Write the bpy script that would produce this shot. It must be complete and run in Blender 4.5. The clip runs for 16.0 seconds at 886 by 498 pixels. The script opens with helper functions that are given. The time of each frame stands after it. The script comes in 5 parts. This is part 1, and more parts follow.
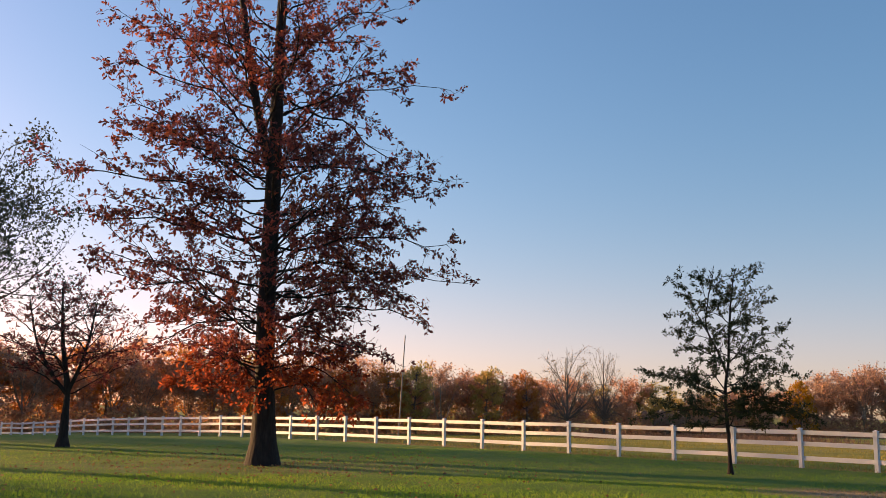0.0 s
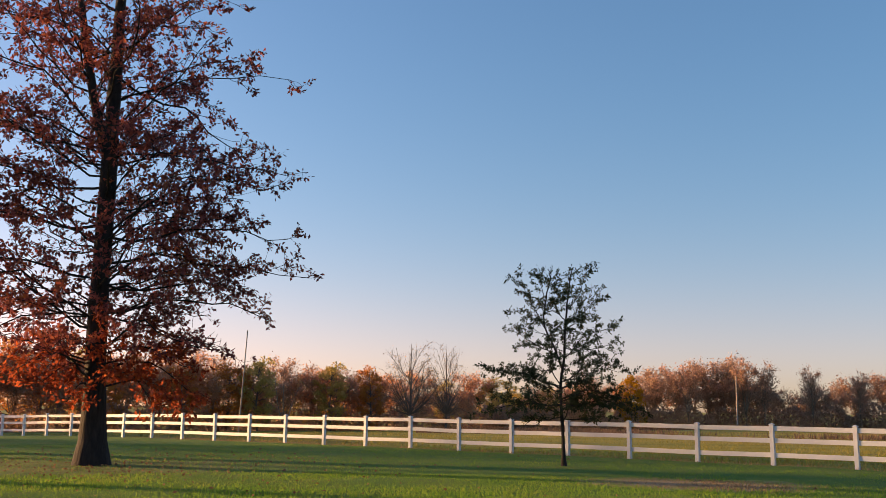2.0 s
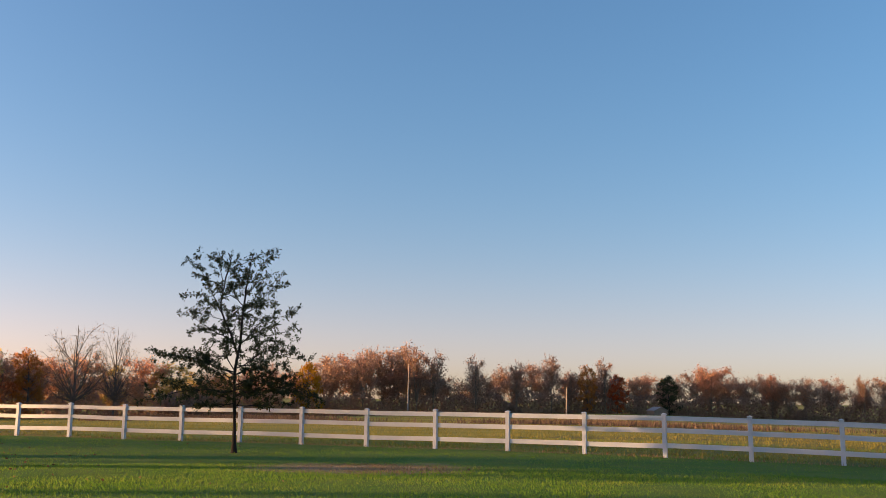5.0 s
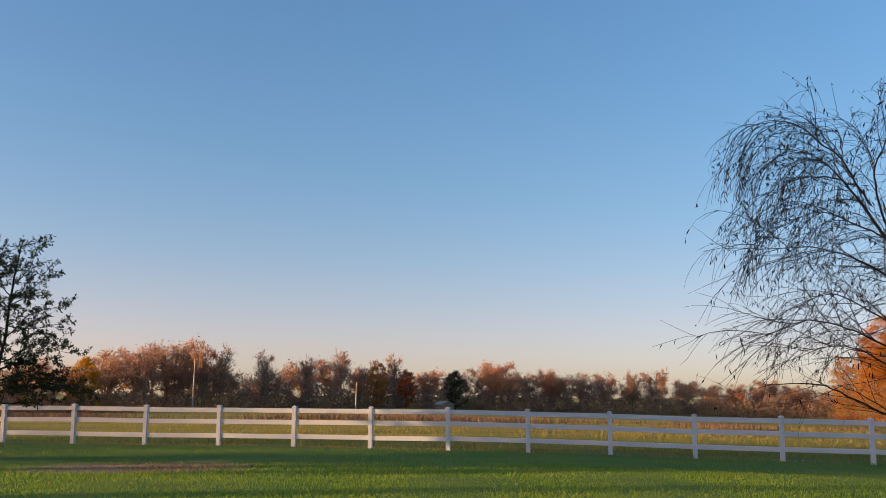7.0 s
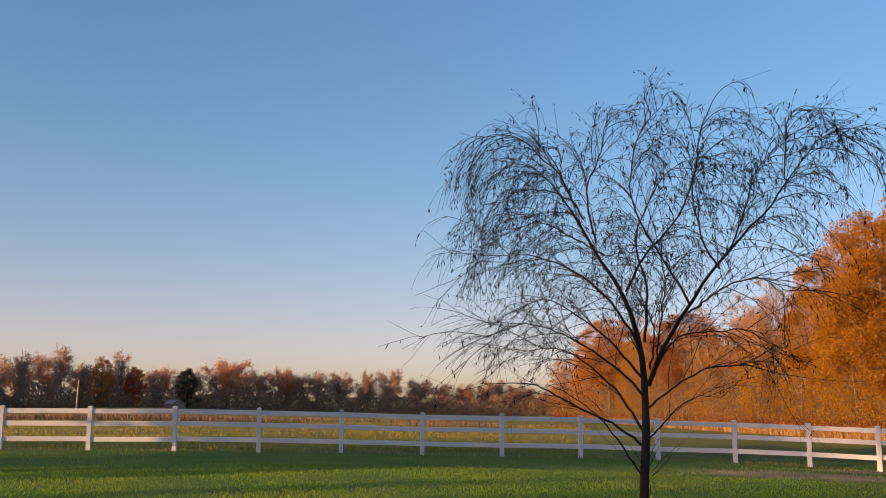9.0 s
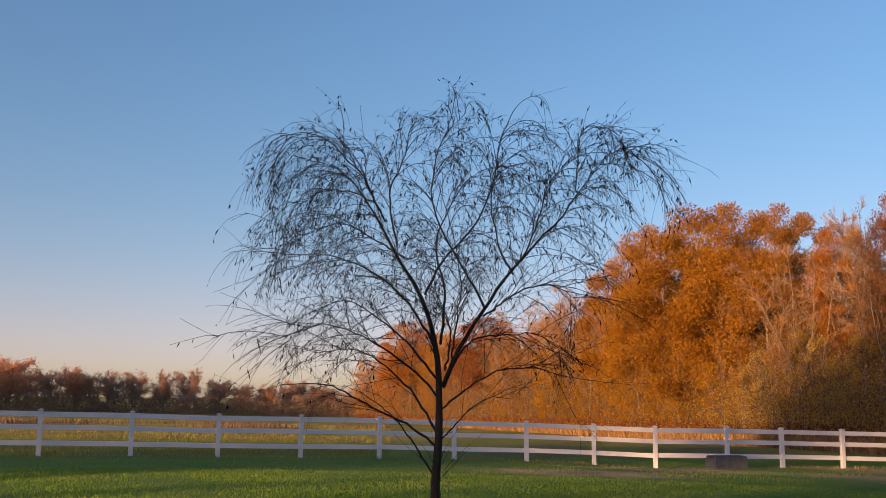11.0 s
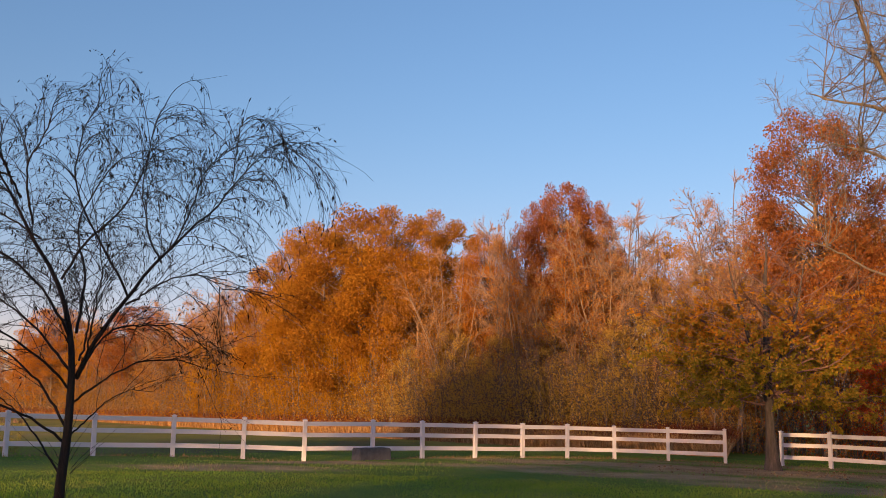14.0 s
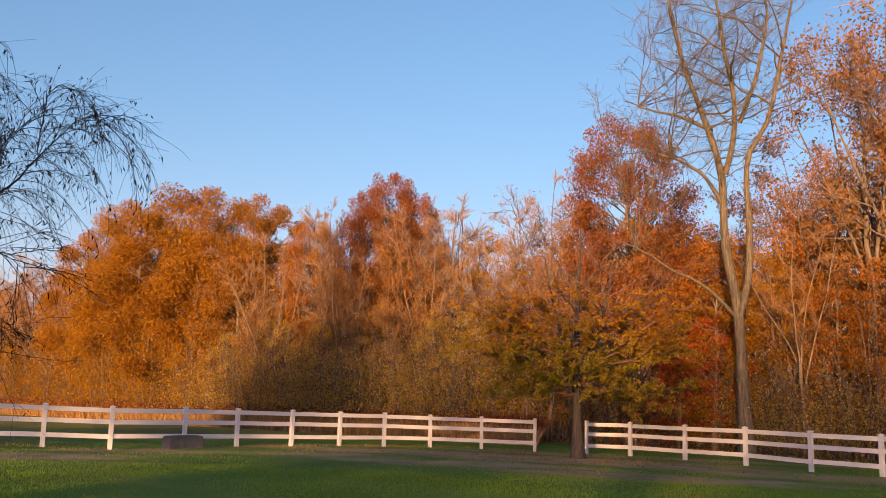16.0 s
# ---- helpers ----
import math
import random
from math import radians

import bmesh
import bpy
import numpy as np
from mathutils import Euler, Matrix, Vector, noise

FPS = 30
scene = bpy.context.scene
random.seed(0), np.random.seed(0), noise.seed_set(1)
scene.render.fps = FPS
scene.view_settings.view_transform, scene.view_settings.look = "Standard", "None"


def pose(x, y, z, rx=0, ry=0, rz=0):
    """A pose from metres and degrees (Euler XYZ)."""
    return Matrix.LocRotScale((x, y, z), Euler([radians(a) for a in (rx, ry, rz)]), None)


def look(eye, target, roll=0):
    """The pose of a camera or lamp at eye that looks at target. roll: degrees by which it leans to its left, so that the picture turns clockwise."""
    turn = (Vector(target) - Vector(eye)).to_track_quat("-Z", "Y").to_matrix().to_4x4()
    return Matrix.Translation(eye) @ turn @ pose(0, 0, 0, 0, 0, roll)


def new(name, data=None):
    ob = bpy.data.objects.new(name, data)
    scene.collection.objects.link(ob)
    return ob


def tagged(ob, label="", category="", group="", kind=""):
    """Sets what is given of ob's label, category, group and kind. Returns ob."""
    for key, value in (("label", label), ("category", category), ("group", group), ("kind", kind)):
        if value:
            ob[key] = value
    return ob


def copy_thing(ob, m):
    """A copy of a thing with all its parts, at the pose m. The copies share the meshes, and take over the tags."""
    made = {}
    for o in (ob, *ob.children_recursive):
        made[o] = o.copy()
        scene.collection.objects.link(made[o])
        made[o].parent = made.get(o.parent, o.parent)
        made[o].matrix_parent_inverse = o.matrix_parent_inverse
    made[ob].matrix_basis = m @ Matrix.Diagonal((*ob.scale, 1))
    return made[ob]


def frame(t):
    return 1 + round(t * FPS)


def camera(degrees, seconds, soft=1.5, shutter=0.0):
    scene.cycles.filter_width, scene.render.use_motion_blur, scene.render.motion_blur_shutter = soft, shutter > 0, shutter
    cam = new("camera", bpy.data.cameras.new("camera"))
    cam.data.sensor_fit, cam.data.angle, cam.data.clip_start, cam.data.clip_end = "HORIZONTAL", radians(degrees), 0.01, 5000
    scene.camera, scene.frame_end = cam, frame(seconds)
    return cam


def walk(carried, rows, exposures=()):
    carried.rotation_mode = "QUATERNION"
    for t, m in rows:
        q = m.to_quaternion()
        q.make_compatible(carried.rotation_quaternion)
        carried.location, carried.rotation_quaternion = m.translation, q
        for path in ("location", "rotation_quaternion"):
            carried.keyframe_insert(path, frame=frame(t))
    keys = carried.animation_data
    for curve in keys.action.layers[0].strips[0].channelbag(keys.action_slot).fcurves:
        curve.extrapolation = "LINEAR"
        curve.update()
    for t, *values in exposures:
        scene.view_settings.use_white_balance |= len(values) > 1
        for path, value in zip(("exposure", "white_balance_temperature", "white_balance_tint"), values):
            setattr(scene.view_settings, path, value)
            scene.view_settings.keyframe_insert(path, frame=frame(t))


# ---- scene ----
# ------------------------------------------------------------------ camera
cam = camera(50.6, 16.0, soft=0.5)
EYE, ARM = 1.6, 0.38          # eye height; the camera is held an arm's length before the body that turns
TURN = [(0.0, 0.0, 9.77, 1.14), (0.5, -2.58, 9.79, 0.89), (1.0, -4.67, 9.77, 0.8), (1.5, -6.55, 9.72, 0.82),
        (2.0, -9.45, 9.65, 0.7), (2.5, -11.96, 9.54, 0.71), (3.0, -15.09, 9.42, 0.71), (3.5, -18.55, 9.34, 0.63),
        (4.0, -22.44, 9.2, 0.64), (4.2, -23.85, 9.18, 0.66), (6.5, -37.58, 8.9, 0.55), (7.0, -41.37, 8.9, 0.38),
        (7.5, -45.27, 8.93, 0.3), (8.0, -48.71, 8.96, 0.37), (8.5, -52.94, 8.97, 0.37), (9.0, -57.17, 8.93, 0.4),
        (9.2, -58.67, 8.95, 0.45), (11.3, -70.94, 9.06, 0.45), (11.5, -72.39, 9.04, 0.37), (12.0, -76.52, 9.04, 0.22),
        (12.5, -81.64, 9.06, 0.05), (13.0, -85.23, 9.04, 0.23), (13.5, -87.18, 9.02, 0.53), (14.0, -89.43, 8.97, 0.87),
        (14.5, -91.87, 8.92, 1.19), (15.0, -93.92, 8.78, 1.42), (15.5, -97.05, 8.66, 1.56), (16.0, -100.13, 8.51, 1.56)]


def polar(az, r, z=0.0):
    """A point r metres away at az degrees to the left of the first view."""
    return Vector((-r * math.sin(radians(az)), r * math.cos(radians(az)), z))


def held(yaw, pitch, roll):
    eye = polar(yaw, ARM, EYE)
    return look(eye, eye + polar(yaw, math.cos(radians(pitch)), math.sin(radians(pitch))), roll)


walk(cam, [(t, held(y, p, r)) for t, y, p, r in TURN], exposures=[(0.0, 1.64, 6800, 14), (2.5, 1.63, 6680, 13), (4.2, 1.62, 6580, 12), (6.5, 1.6, 6480, 12), (8.0, 1.57, 6530, 14), (9.2, 1.51, 6720, 17), (11.5, 1.43, 6830, 20), (12.5, 1.42, 6950, 23), (14.5, 1.42, 7050, 23), (16.0, 1.6, 7200, 21)])

# ------------------------------------------------------------------ daylight
SUN_AZ, SUN_EL = 64.0, 5.6
world = bpy.data.worlds.new("sky")
scene.world = world
world.use_nodes = True
wn = world.node_tree.nodes


def sky_layer(air, dust, ozone, tint):
    """A clear sky of the given air, tinted."""
    sky = wn.new("ShaderNodeTexSky")
    sky.sky_type = "NISHITA"
    sky.sun_disc = False
    sky.sun_elevation, sky.sun_rotation = radians(SUN_EL), radians(360 - SUN_AZ)
    sky.air_density, sky.dust_density, sky.ozone_density = air, dust, ozone
    mul = wn.new("ShaderNodeMix")
    mul.data_type, mul.blend_type = "RGBA", "MULTIPLY"
    mul.inputs[0].default_value, mul.inputs[7].default_value = 1.0, (*tint, 1)
    world.node_tree.links.new(sky.outputs[0], mul.inputs[6])
    return mul.outputs[2]


# clear autumn air above, with a layer of dry haze in it
both = wn.new("ShaderNodeMix")
both.data_type, both.blend_type = "RGBA", "ADD"
both.inputs[0].default_value = 1.0
world.node_tree.links.new(sky_layer(2.0, 1.5, 9.0, (3.0, 0.80, 0.56)), both.inputs[6])
world.node_tree.links.new(sky_layer(0.6, 0.5, 4.5, (1.45, 0.76, 0.45)), both.inputs[7])
world.node_tree.links.new(both.outputs[2], wn["Background"].inputs[0])
wn["Background"].inputs[1].default_value = 0.14
sun_data = bpy.data.lights.new("sun", "SUN")
sun_data.energy, sun_data.angle, sun_data.color = 4.1, radians(0.9), (1.0, 0.58, 0.25)
sun = new("sun", sun_data)
sun.matrix_world = look(polar(SUN_AZ, 100 * math.cos(radians(SUN_EL)), 100 * math.sin(radians(SUN_EL))), (0, 0, 0))

# ------------------------------------------------------------------ materials


def material(name, rough=0.8):
    m = bpy.data.materials.new(name)
    m.use_nodes = True
    nt = m.node_tree
    b = nt.nodes["Principled BSDF"]
    b.inputs["Roughness"].default_value = rough
    b.inputs["Specular IOR Level"].default_value = 0.3
    return m, nt, b


def noise_node(nt, scale, detail=4.0, rough=0.6, vec=None):
    n = nt.nodes.new("ShaderNodeTexNoise")
    n.inputs["Scale"].default_value, n.inputs["Detail"].default_value, n.inputs["Roughness"].default_value = scale, detail, rough
    if vec is not None:
        nt.links.new(vec, n.inputs["Vector"])
    return n


def ramp(nt, fac, stops):
    r = nt.nodes.new("ShaderNodeValToRGB")
    e = r.color_ramp.elements
    while len(e) < len(stops):
        e.new(0.5)
    for el, (p, c) in zip(e, stops):
        el.position, el.color = p, (*c, 1)
    nt.links.new(fac, r.inputs[0])
    return r.outputs[0]


def mix(nt, fac, a, b, mode="MIX"):
    m = nt.nodes.new("ShaderNodeMix")
    m.data_type, m.blend_type = "RGBA", mode
    for sock, v in ((m.inputs[0], fac), (m.inputs[6], a), (m.inputs[7], b)):
        if isinstance(v, (int, float)):
            sock.default_value = v
        elif isinstance(v, tuple):
            sock.default_value = (*v, 1)
        else:
            nt.links.new(v, sock)
    return m.outputs[2]


def bump(nt, b, height, strength, dist):
    n = nt.nodes.new("ShaderNodeBump")
    n.inputs["Strength"].default_value, n.inputs["Distance"].default_value = strength, dist
    nt.links.new(height, n.inputs["Height"])
    nt.links.new(n.outputs[0], b.inputs["Normal"])


def bark(name, dark, light, scale=3.0):
    m, nt, b = material(name, 0.9)
    tc = nt.nodes.new("ShaderNodeTexCoord")
    mp = nt.nodes.new("ShaderNodeMapping")
    mp.inputs["Scale"].default_value = (scale * 4, scale * 4, scale * 0.7)
    nt.links.new(tc.outputs["Object"], mp.inputs[0])
    n1 = noise_node(nt, 1.0, 6, 0.65, mp.outputs[0])
    n2 = noise_node(nt, 0.8, 3, 0.5, tc.outputs["Object"])
    c = ramp(nt, n1.outputs[0], [(0.35, dark), (0.68, light)])
    c = mix(nt, n2.outputs[0], c, tuple(x * 1.3 for x in dark), "MIX")
    nt.links.new(c, b.inputs["Base Color"])
    bump(nt, b, n1.outputs[0], 0.9, 0.05)
    return m


def leaf(name, stops, through_light=0.55, spread=0.5):
    """Leaves: colour varied from leaf to leaf and from tree to tree; some light passes through them."""
    m = bpy.data.materials.new(name)
    m.use_nodes = True
    nt = m.node_tree
    nt.nodes.remove(nt.nodes["Principled BSDF"])
    geo = nt.nodes.new("ShaderNodeNewGeometry")
    inf = nt.nodes.new("ShaderNodeObjectInfo")
    tc = nt.nodes.new("ShaderNodeTexCoord")
    n = noise_node(nt, 0.45, 2, 0.5, tc.outputs["Object"])
    a = nt.nodes.new("ShaderNodeMath")
    a.operation = "MULTIPLY_ADD"
    nt.links.new(geo.outputs["Random Per Island"], a.inputs[0])
    a.inputs[1].default_value = spread
    nt.links.new(n.outputs[0], a.inputs[2])
    a2 = nt.nodes.new("ShaderNodeMath")
    a2.operation = "MULTIPLY_ADD"
    nt.links.new(inf.outputs["Random"], a2.inputs[0])
    a2.inputs[1].default_value = 0.3
    nt.links.new(a.outputs[0], a2.inputs[2])
    a3 = nt.nodes.new("ShaderNodeMath")
    a3.operation = "SUBTRACT"
    nt.links.new(a2.outputs[0], a3.inputs[0])
    a3.inputs[1].default_value = spread / 2 + 0.15
    c = ramp(nt, a3.outputs[0], stops)
    d = nt.nodes.new("ShaderNodeBsdfDiffuse")
    t = nt.nodes.new("ShaderNodeBsdfTranslucent")
    mx = nt.nodes.new("ShaderNodeMixShader")
    mx.inputs[0].default_value = through_light
    nt.links.new(c, d.inputs[0])
    nt.links.new(c, t.inputs[0])
    nt.links.new(d.outputs[0], mx.inputs[1])
    nt.links.new(t.outputs[0], mx.inputs[2])
    nt.links.new(mx.outputs[0], nt.nodes["Material Output"].inputs[0])
    return m


def vinyl_material():
    m, nt, b = material("white_vinyl", 0.4)
    tc = nt.nodes.new("ShaderNodeTexCoord")
    n = noise_node(nt, 1.3, 5, 0.6, tc.outputs["Object"])
    n2 = noise_node(nt, 14, 4, 0.7, tc.outputs["Object"])
    c = ramp(nt, n.outputs[0], [(0.3, (0.57, 0.59, 0.61)), (0.65, (0.65, 0.67, 0.69))])
    c = mix(nt, ramp(nt, n2.outputs[0], [(0.6, (0, 0, 0)), (0.8, (0.35, 0.35, 0.35))]), c, (0.58, 0.58, 0.5))
    nt.links.new(c, b.inputs["Base Color"])
    return m


def blob(nt, pos, x, y, rx, ry, turn=0.0):
    """1 inside a soft oval at x, y, 0 outside, with a ragged edge."""
    mp = nt.nodes.new("ShaderNodeMapping")
    mp.vector_type = "TEXTURE"
    mp.inputs["Location"].default_value = (x, y, 0)
    mp.inputs["Rotation"].default_value = (0, 0, radians(turn))
    mp.inputs["Scale"].default_value = (rx, ry, 1000)
    nt.links.new(pos, mp.inputs[0])
    ln = nt.nodes.new("ShaderNodeVectorMath")
    ln.operation = "LENGTH"
    nt.links.new(mp.outputs[0], ln.inputs[0])
    n = noise_node(nt, 1.1, 5, 0.65, pos)
    ad = nt.nodes.new("ShaderNodeMath")
    ad.operation = "MULTIPLY_ADD"
    nt.links.new(n.outputs[0], ad.inputs[0])
    ad.inputs[1].default_value = 1.2
    nt.links.new(ln.outputs["Value"], ad.inputs[2])
    mr = nt.nodes.new("ShaderNodeMapRange")
    mr.inputs["From Min"].default_value, mr.inputs["From Max"].default_value = 1.75, 1.15
    nt.links.new(ad.outputs[0], mr.inputs["Value"])
    return mr.outputs[0]


def ground_material():
    m, nt, b = material("lawn_and_field", 0.95)
    b.inputs["Specular IOR Level"].default_value = 0.1
    geo = nt.nodes.new("ShaderNodeNewGeometry")
    pos = geo.outputs["Position"]
    big = noise_node(nt, 0.09, 5, 0.6, pos)
    mid = noise_node(nt, 0.7, 5, 0.65, pos)
    fine = noise_node(nt, 9, 4, 0.7, pos)
    c = ramp(nt, big.outputs[0], [(0.3, (0.075, 0.18, 0.024)), (0.5, (0.11, 0.22, 0.03)), (0.7, (0.17, 0.24, 0.04))])
    c2 = ramp(nt, mid.outputs[0], [(0.4, (0.07, 0.155, 0.02)), (0.72, (0.21, 0.2, 0.045))])
    c = mix(nt, 0.5, c, c2)
    c = mix(nt, ramp(nt, fine.outputs[0], [(0.4, (0, 0, 0)), (0.75, (0.5, 0.5, 0.5))]), c, (0.13, 0.15, 0.045))
    soil = ramp(nt, mid.outputs[0], [(0.35, (0.26, 0.19, 0.11)), (0.7, (0.44, 0.34, 0.21))])
    for spot in SOIL:
        f = nt.nodes.new("ShaderNodeMath")
        f.operation = "MULTIPLY"
        nt.links.new(blob(nt, pos, *spot[:5]), f.inputs[0])
        f.inputs[1].default_value = spot[5]
        c = mix(nt, f.outputs[0], c, soil)
    # the rough pasture beyond the fence, olive and straw in long streaks
    far = nt.nodes.new("ShaderNodeVectorMath")
    far.operation = "DOT_PRODUCT"
    nt.links.new(pos, far.inputs[0])
    far.inputs[1].default_value = (0.74, 0.68, 0.0)
    edge = nt.nodes.new("ShaderNodeMapRange")
    edge.inputs["From Min"].default_value, edge.inputs["From Max"].default_value = 29.4, 30.2
    nt.links.new(far.outputs["Value"], edge.inputs["Value"])
    mp = nt.nodes.new("ShaderNodeMapping")
    mp.inputs["Rotation"].default_value = (0, 0, radians(47))
    mp.inputs["Scale"].default_value = (0.02, 0.16, 1)
    nt.links.new(pos, mp.inputs[0])
    streak = noise_node(nt, 1.0, 5, 0.6, mp.outputs[0])
    field = ramp(nt, streak.outputs[0], [(0.36, (0.17, 0.13, 0.07)), (0.48, (0.26, 0.24, 0.05)), (0.58, (0.34, 0.28, 0.07)), (0.7, (0.38, 0.27, 0.13))])
    field = mix(nt, 0.35, field, c2)
    c = mix(nt, edge.outputs[0], c, field)
    nt.links.new(c, b.inputs["Base Color"])
    bump(nt, b, fine.outputs[0], 0.8, 0.06)
    return m


def spot(az, r, across, deep, strength):
    p = polar(az, r)
    return (p.x, p.y, across, deep, az, strength)


# worn and bare places in the lawn: under the oak, by the young tree, along the ditch, before the wood
SOIL = [spot(10.3, 27.0, 6.0, 4.0, 0.22), spot(-24.3, 22.6, 2.6, 1.7, 0.95), spot(-77.5, 26.0, 3.0, 1.6, 0.8),
        spot(-82.5, 29.5, 2.8, 1.3, 0.95), spot(-92.8, 29.8, 3.0, 1.4, 0.7), spot(-97.0, 33.5, 5.0, 1.8, 0.85), spot(-101.4, 27.6, 5.0, 1.6, 0.85),
        spot(-112.5, 25.2, 5.0, 1.7, 0.75), spot(-108.0, 32.0, 6.0, 2.6, 0.95), spot(-121.0, 29.5, 6.0, 2.0, 0.65), spot(-112.0, 36.5, 9.0, 1.5, 0.6)]

VINYL = vinyl_material()
GROUND = ground_material()
BARK_DARK = bark("dark_bark", (0.014, 0.011, 0.010), (0.055, 0.045, 0.038))
BARK_GREY = bark("grey_bark", (0.075, 0.0625, 0.0525), (0.25, 0.206, 0.169))
BARK_PALE = bark("pale_bark", (0.05, 0.046, 0.038), (0.25, 0.21, 0.15), 3.2)
BARK_TAN = bark("tan_bark", (0.13, 0.10, 0.075), (0.38, 0.30, 0.22))
# darker copy of the grey bark, shade on the gap tree's trunk put in
BARK_SHADED = bark("shaded_grey_bark", (0.04, 0.037, 0.033), (0.14, 0.12, 0.102))
BARK_RUDDY = bark("ruddy_bark", (0.13, 0.075, 0.06), (0.34, 0.21, 0.16))
OAK_LEAF = leaf("oak_leaf", [(0.1, (0.135, 0.044, 0.047)), (0.45, (0.22, 0.068, 0.063)), (0.72, (0.30, 0.088, 0.064)), (1.0, (0.42, 0.13, 0.05))], 0.4)
# brighter copy of the oak leaf: low sunlight painted into the colour
LIT_OAK = leaf("lit_oak_leaf", [(0.1, (0.22, 0.052, 0.032)), (0.5, (0.42, 0.095, 0.036)), (1.0, (0.54, 0.185, 0.045))], 0.55)
GREEN_LEAF = leaf("dull_green_leaf", [(0.1, (0.035, 0.048, 0.024)), (0.6, (0.07, 0.078, 0.04)), (1.0, (0.17, 0.09, 0.045))], 0.35)
GREYGREEN_LEAF = leaf("grey_green_leaf", [(0.1, (0.045, 0.055, 0.034)), (0.6, (0.075, 0.082, 0.05)), (1.0, (0.12, 0.108, 0.066))], 0.3)
TWIG = leaf("fine_tan_twigs", [(0.1, (0.17, 0.098, 0.05)), (0.5, (0.29, 0.172, 0.088)), (1.0, (0.41, 0.26, 0.14))], 0.15, 0.6)
TWIG_GREY = leaf("fine_grey_twigs", [(0.1, (0.16, 0.11, 0.09)), (0.5, (0.25, 0.18, 0.15)), (1.0, (0.33, 0.25, 0.21))], 0.15, 0.6)
# twigs of the far trees, paled in colour to stand in for haze
HAZED_TWIG = leaf("hazed_dull_twigs", [(0.1, (0.30, 0.19, 0.14)), (0.5, (0.42, 0.275, 0.2)), (1.0, (0.52, 0.36, 0.265))], 0.55, 0.6)
RUST = leaf("rust_leaf", [(0.1, (0.19, 0.068, 0.024)), (0.5, (0.30, 0.118, 0.04)), (1.0, (0.40, 0.19, 0.06))])
ORANGE = leaf("orange_leaf", [(0.1, (0.25, 0.092, 0.02)), (0.5, (0.39, 0.16, 0.03)), (1.0, (0.46, 0.235, 0.045))])
GOLD = leaf("golden_leaf", [(0.1, (0.25, 0.115, 0.012)), (0.5, (0.40, 0.205, 0.018)), (1.0, (0.48, 0.30, 0.035))])
BROWN = leaf("brown_leaf", [(0.1, (0.2, 0.105, 0.035)), (0.5, (0.36, 0.19, 0.06)), (1.0, (0.48, 0.275, 0.09))])
OLIVE = leaf("olive_leaf", [(0.1, (0.33, 0.25, 0.066)), (0.5, (0.46, 0.33, 0.082)), (1.0, (0.58, 0.38, 0.1))], 0.6)
GOLD_BROWN = leaf("golden_brown_leaf", [(0.1, (0.25, 0.112, 0.018)), (0.5, (0.37, 0.182, 0.025)), (1.0, (0.46, 0.255, 0.036))], 0.6)
TURNING = leaf("turning_leaf", [(0.1, (0.30, 0.20, 0.035)), (0.35, (0.48, 0.27, 0.04)), (0.6, (0.58, 0.25, 0.036)), (0.95, (0.56, 0.18, 0.032))], 0.6, 0.35)
GREEN_GOLD = leaf("green_gold_leaf", [(0.1, (0.13, 0.15, 0.024)), (0.4, (0.28, 0.25, 0.036)), (0.65, (0.46, 0.31, 0.045)), (1.0, (0.58, 0.31, 0.045))], 0.6, 0.45)
# paler copies of the leaf colours for far trees, distance haze painted in
HAZED_RUST = leaf("hazed_rust_leaf", [(0.1, (0.42, 0.18, 0.10)), (0.5, (0.58, 0.28, 0.15)), (1.0, (0.66, 0.40, 0.21))], 0.68)
HAZED_BROWN = leaf("hazed_brown_leaf", [(0.1, (0.288, 0.166, 0.116)), (0.5, (0.409, 0.255, 0.171)), (1.0, (0.509, 0.344, 0.221))], 0.68)
HAZED_OLIVE = leaf("hazed_olive_leaf", [(0.1, (0.28, 0.23, 0.08)), (0.5, (0.44, 0.35, 0.11)), (1.0, (0.60, 0.40, 0.14))], 0.68)
HAZED_ORANGE = leaf("hazed_orange_leaf", [(0.1, (0.38, 0.14, 0.05)), (0.5, (0.52, 0.23, 0.06)), (1.0, (0.58, 0.33, 0.10))], 0.68)
AIRY = leaf("russet_leaf", [(0.1, (0.17, 0.08, 0.03)), (0.5, (0.27, 0.14, 0.047)), (1.0, (0.38, 0.22, 0.07))], 0.45)
CRIMSON = leaf("crimson_leaf", [(0.1, (0.36, 0.06, 0.028)), (0.5, (0.54, 0.12, 0.04)), (1.0, (0.60, 0.22, 0.06))], 0.6)
# near black: the shade on the willow is put into its leaf colour
SHADED_WILLOW_LEAF = leaf("shaded_willow_leaf", [(0.1, (0.008, 0.009, 0.008)), (1.0, (0.028, 0.024, 0.017))], 0.15)
GRASS = leaf("grass_blade", [(0.1, (0.132, 0.26, 0.034)), (0.5, (0.18, 0.31, 0.042)), (0.8, (0.25, 0.335, 0.055)), (1.0, (0.32, 0.35, 0.08))], 0.5, 0.6)
STRAW = leaf("dry_grass", [(0.1, (0.20, 0.11, 0.05)), (0.6, (0.36, 0.22, 0.10)), (1.0, (0.46, 0.32, 0.16))], 0.3, 0.7)
FIELD_GRASS = leaf("field_grass", [(0.1, (0.18, 0.17, 0.04)), (0.5, (0.30, 0.26, 0.06)), (0.85, (0.40, 0.32, 0.09)), (1.0, (0.46, 0.34, 0.14))], 0.4, 0.7)
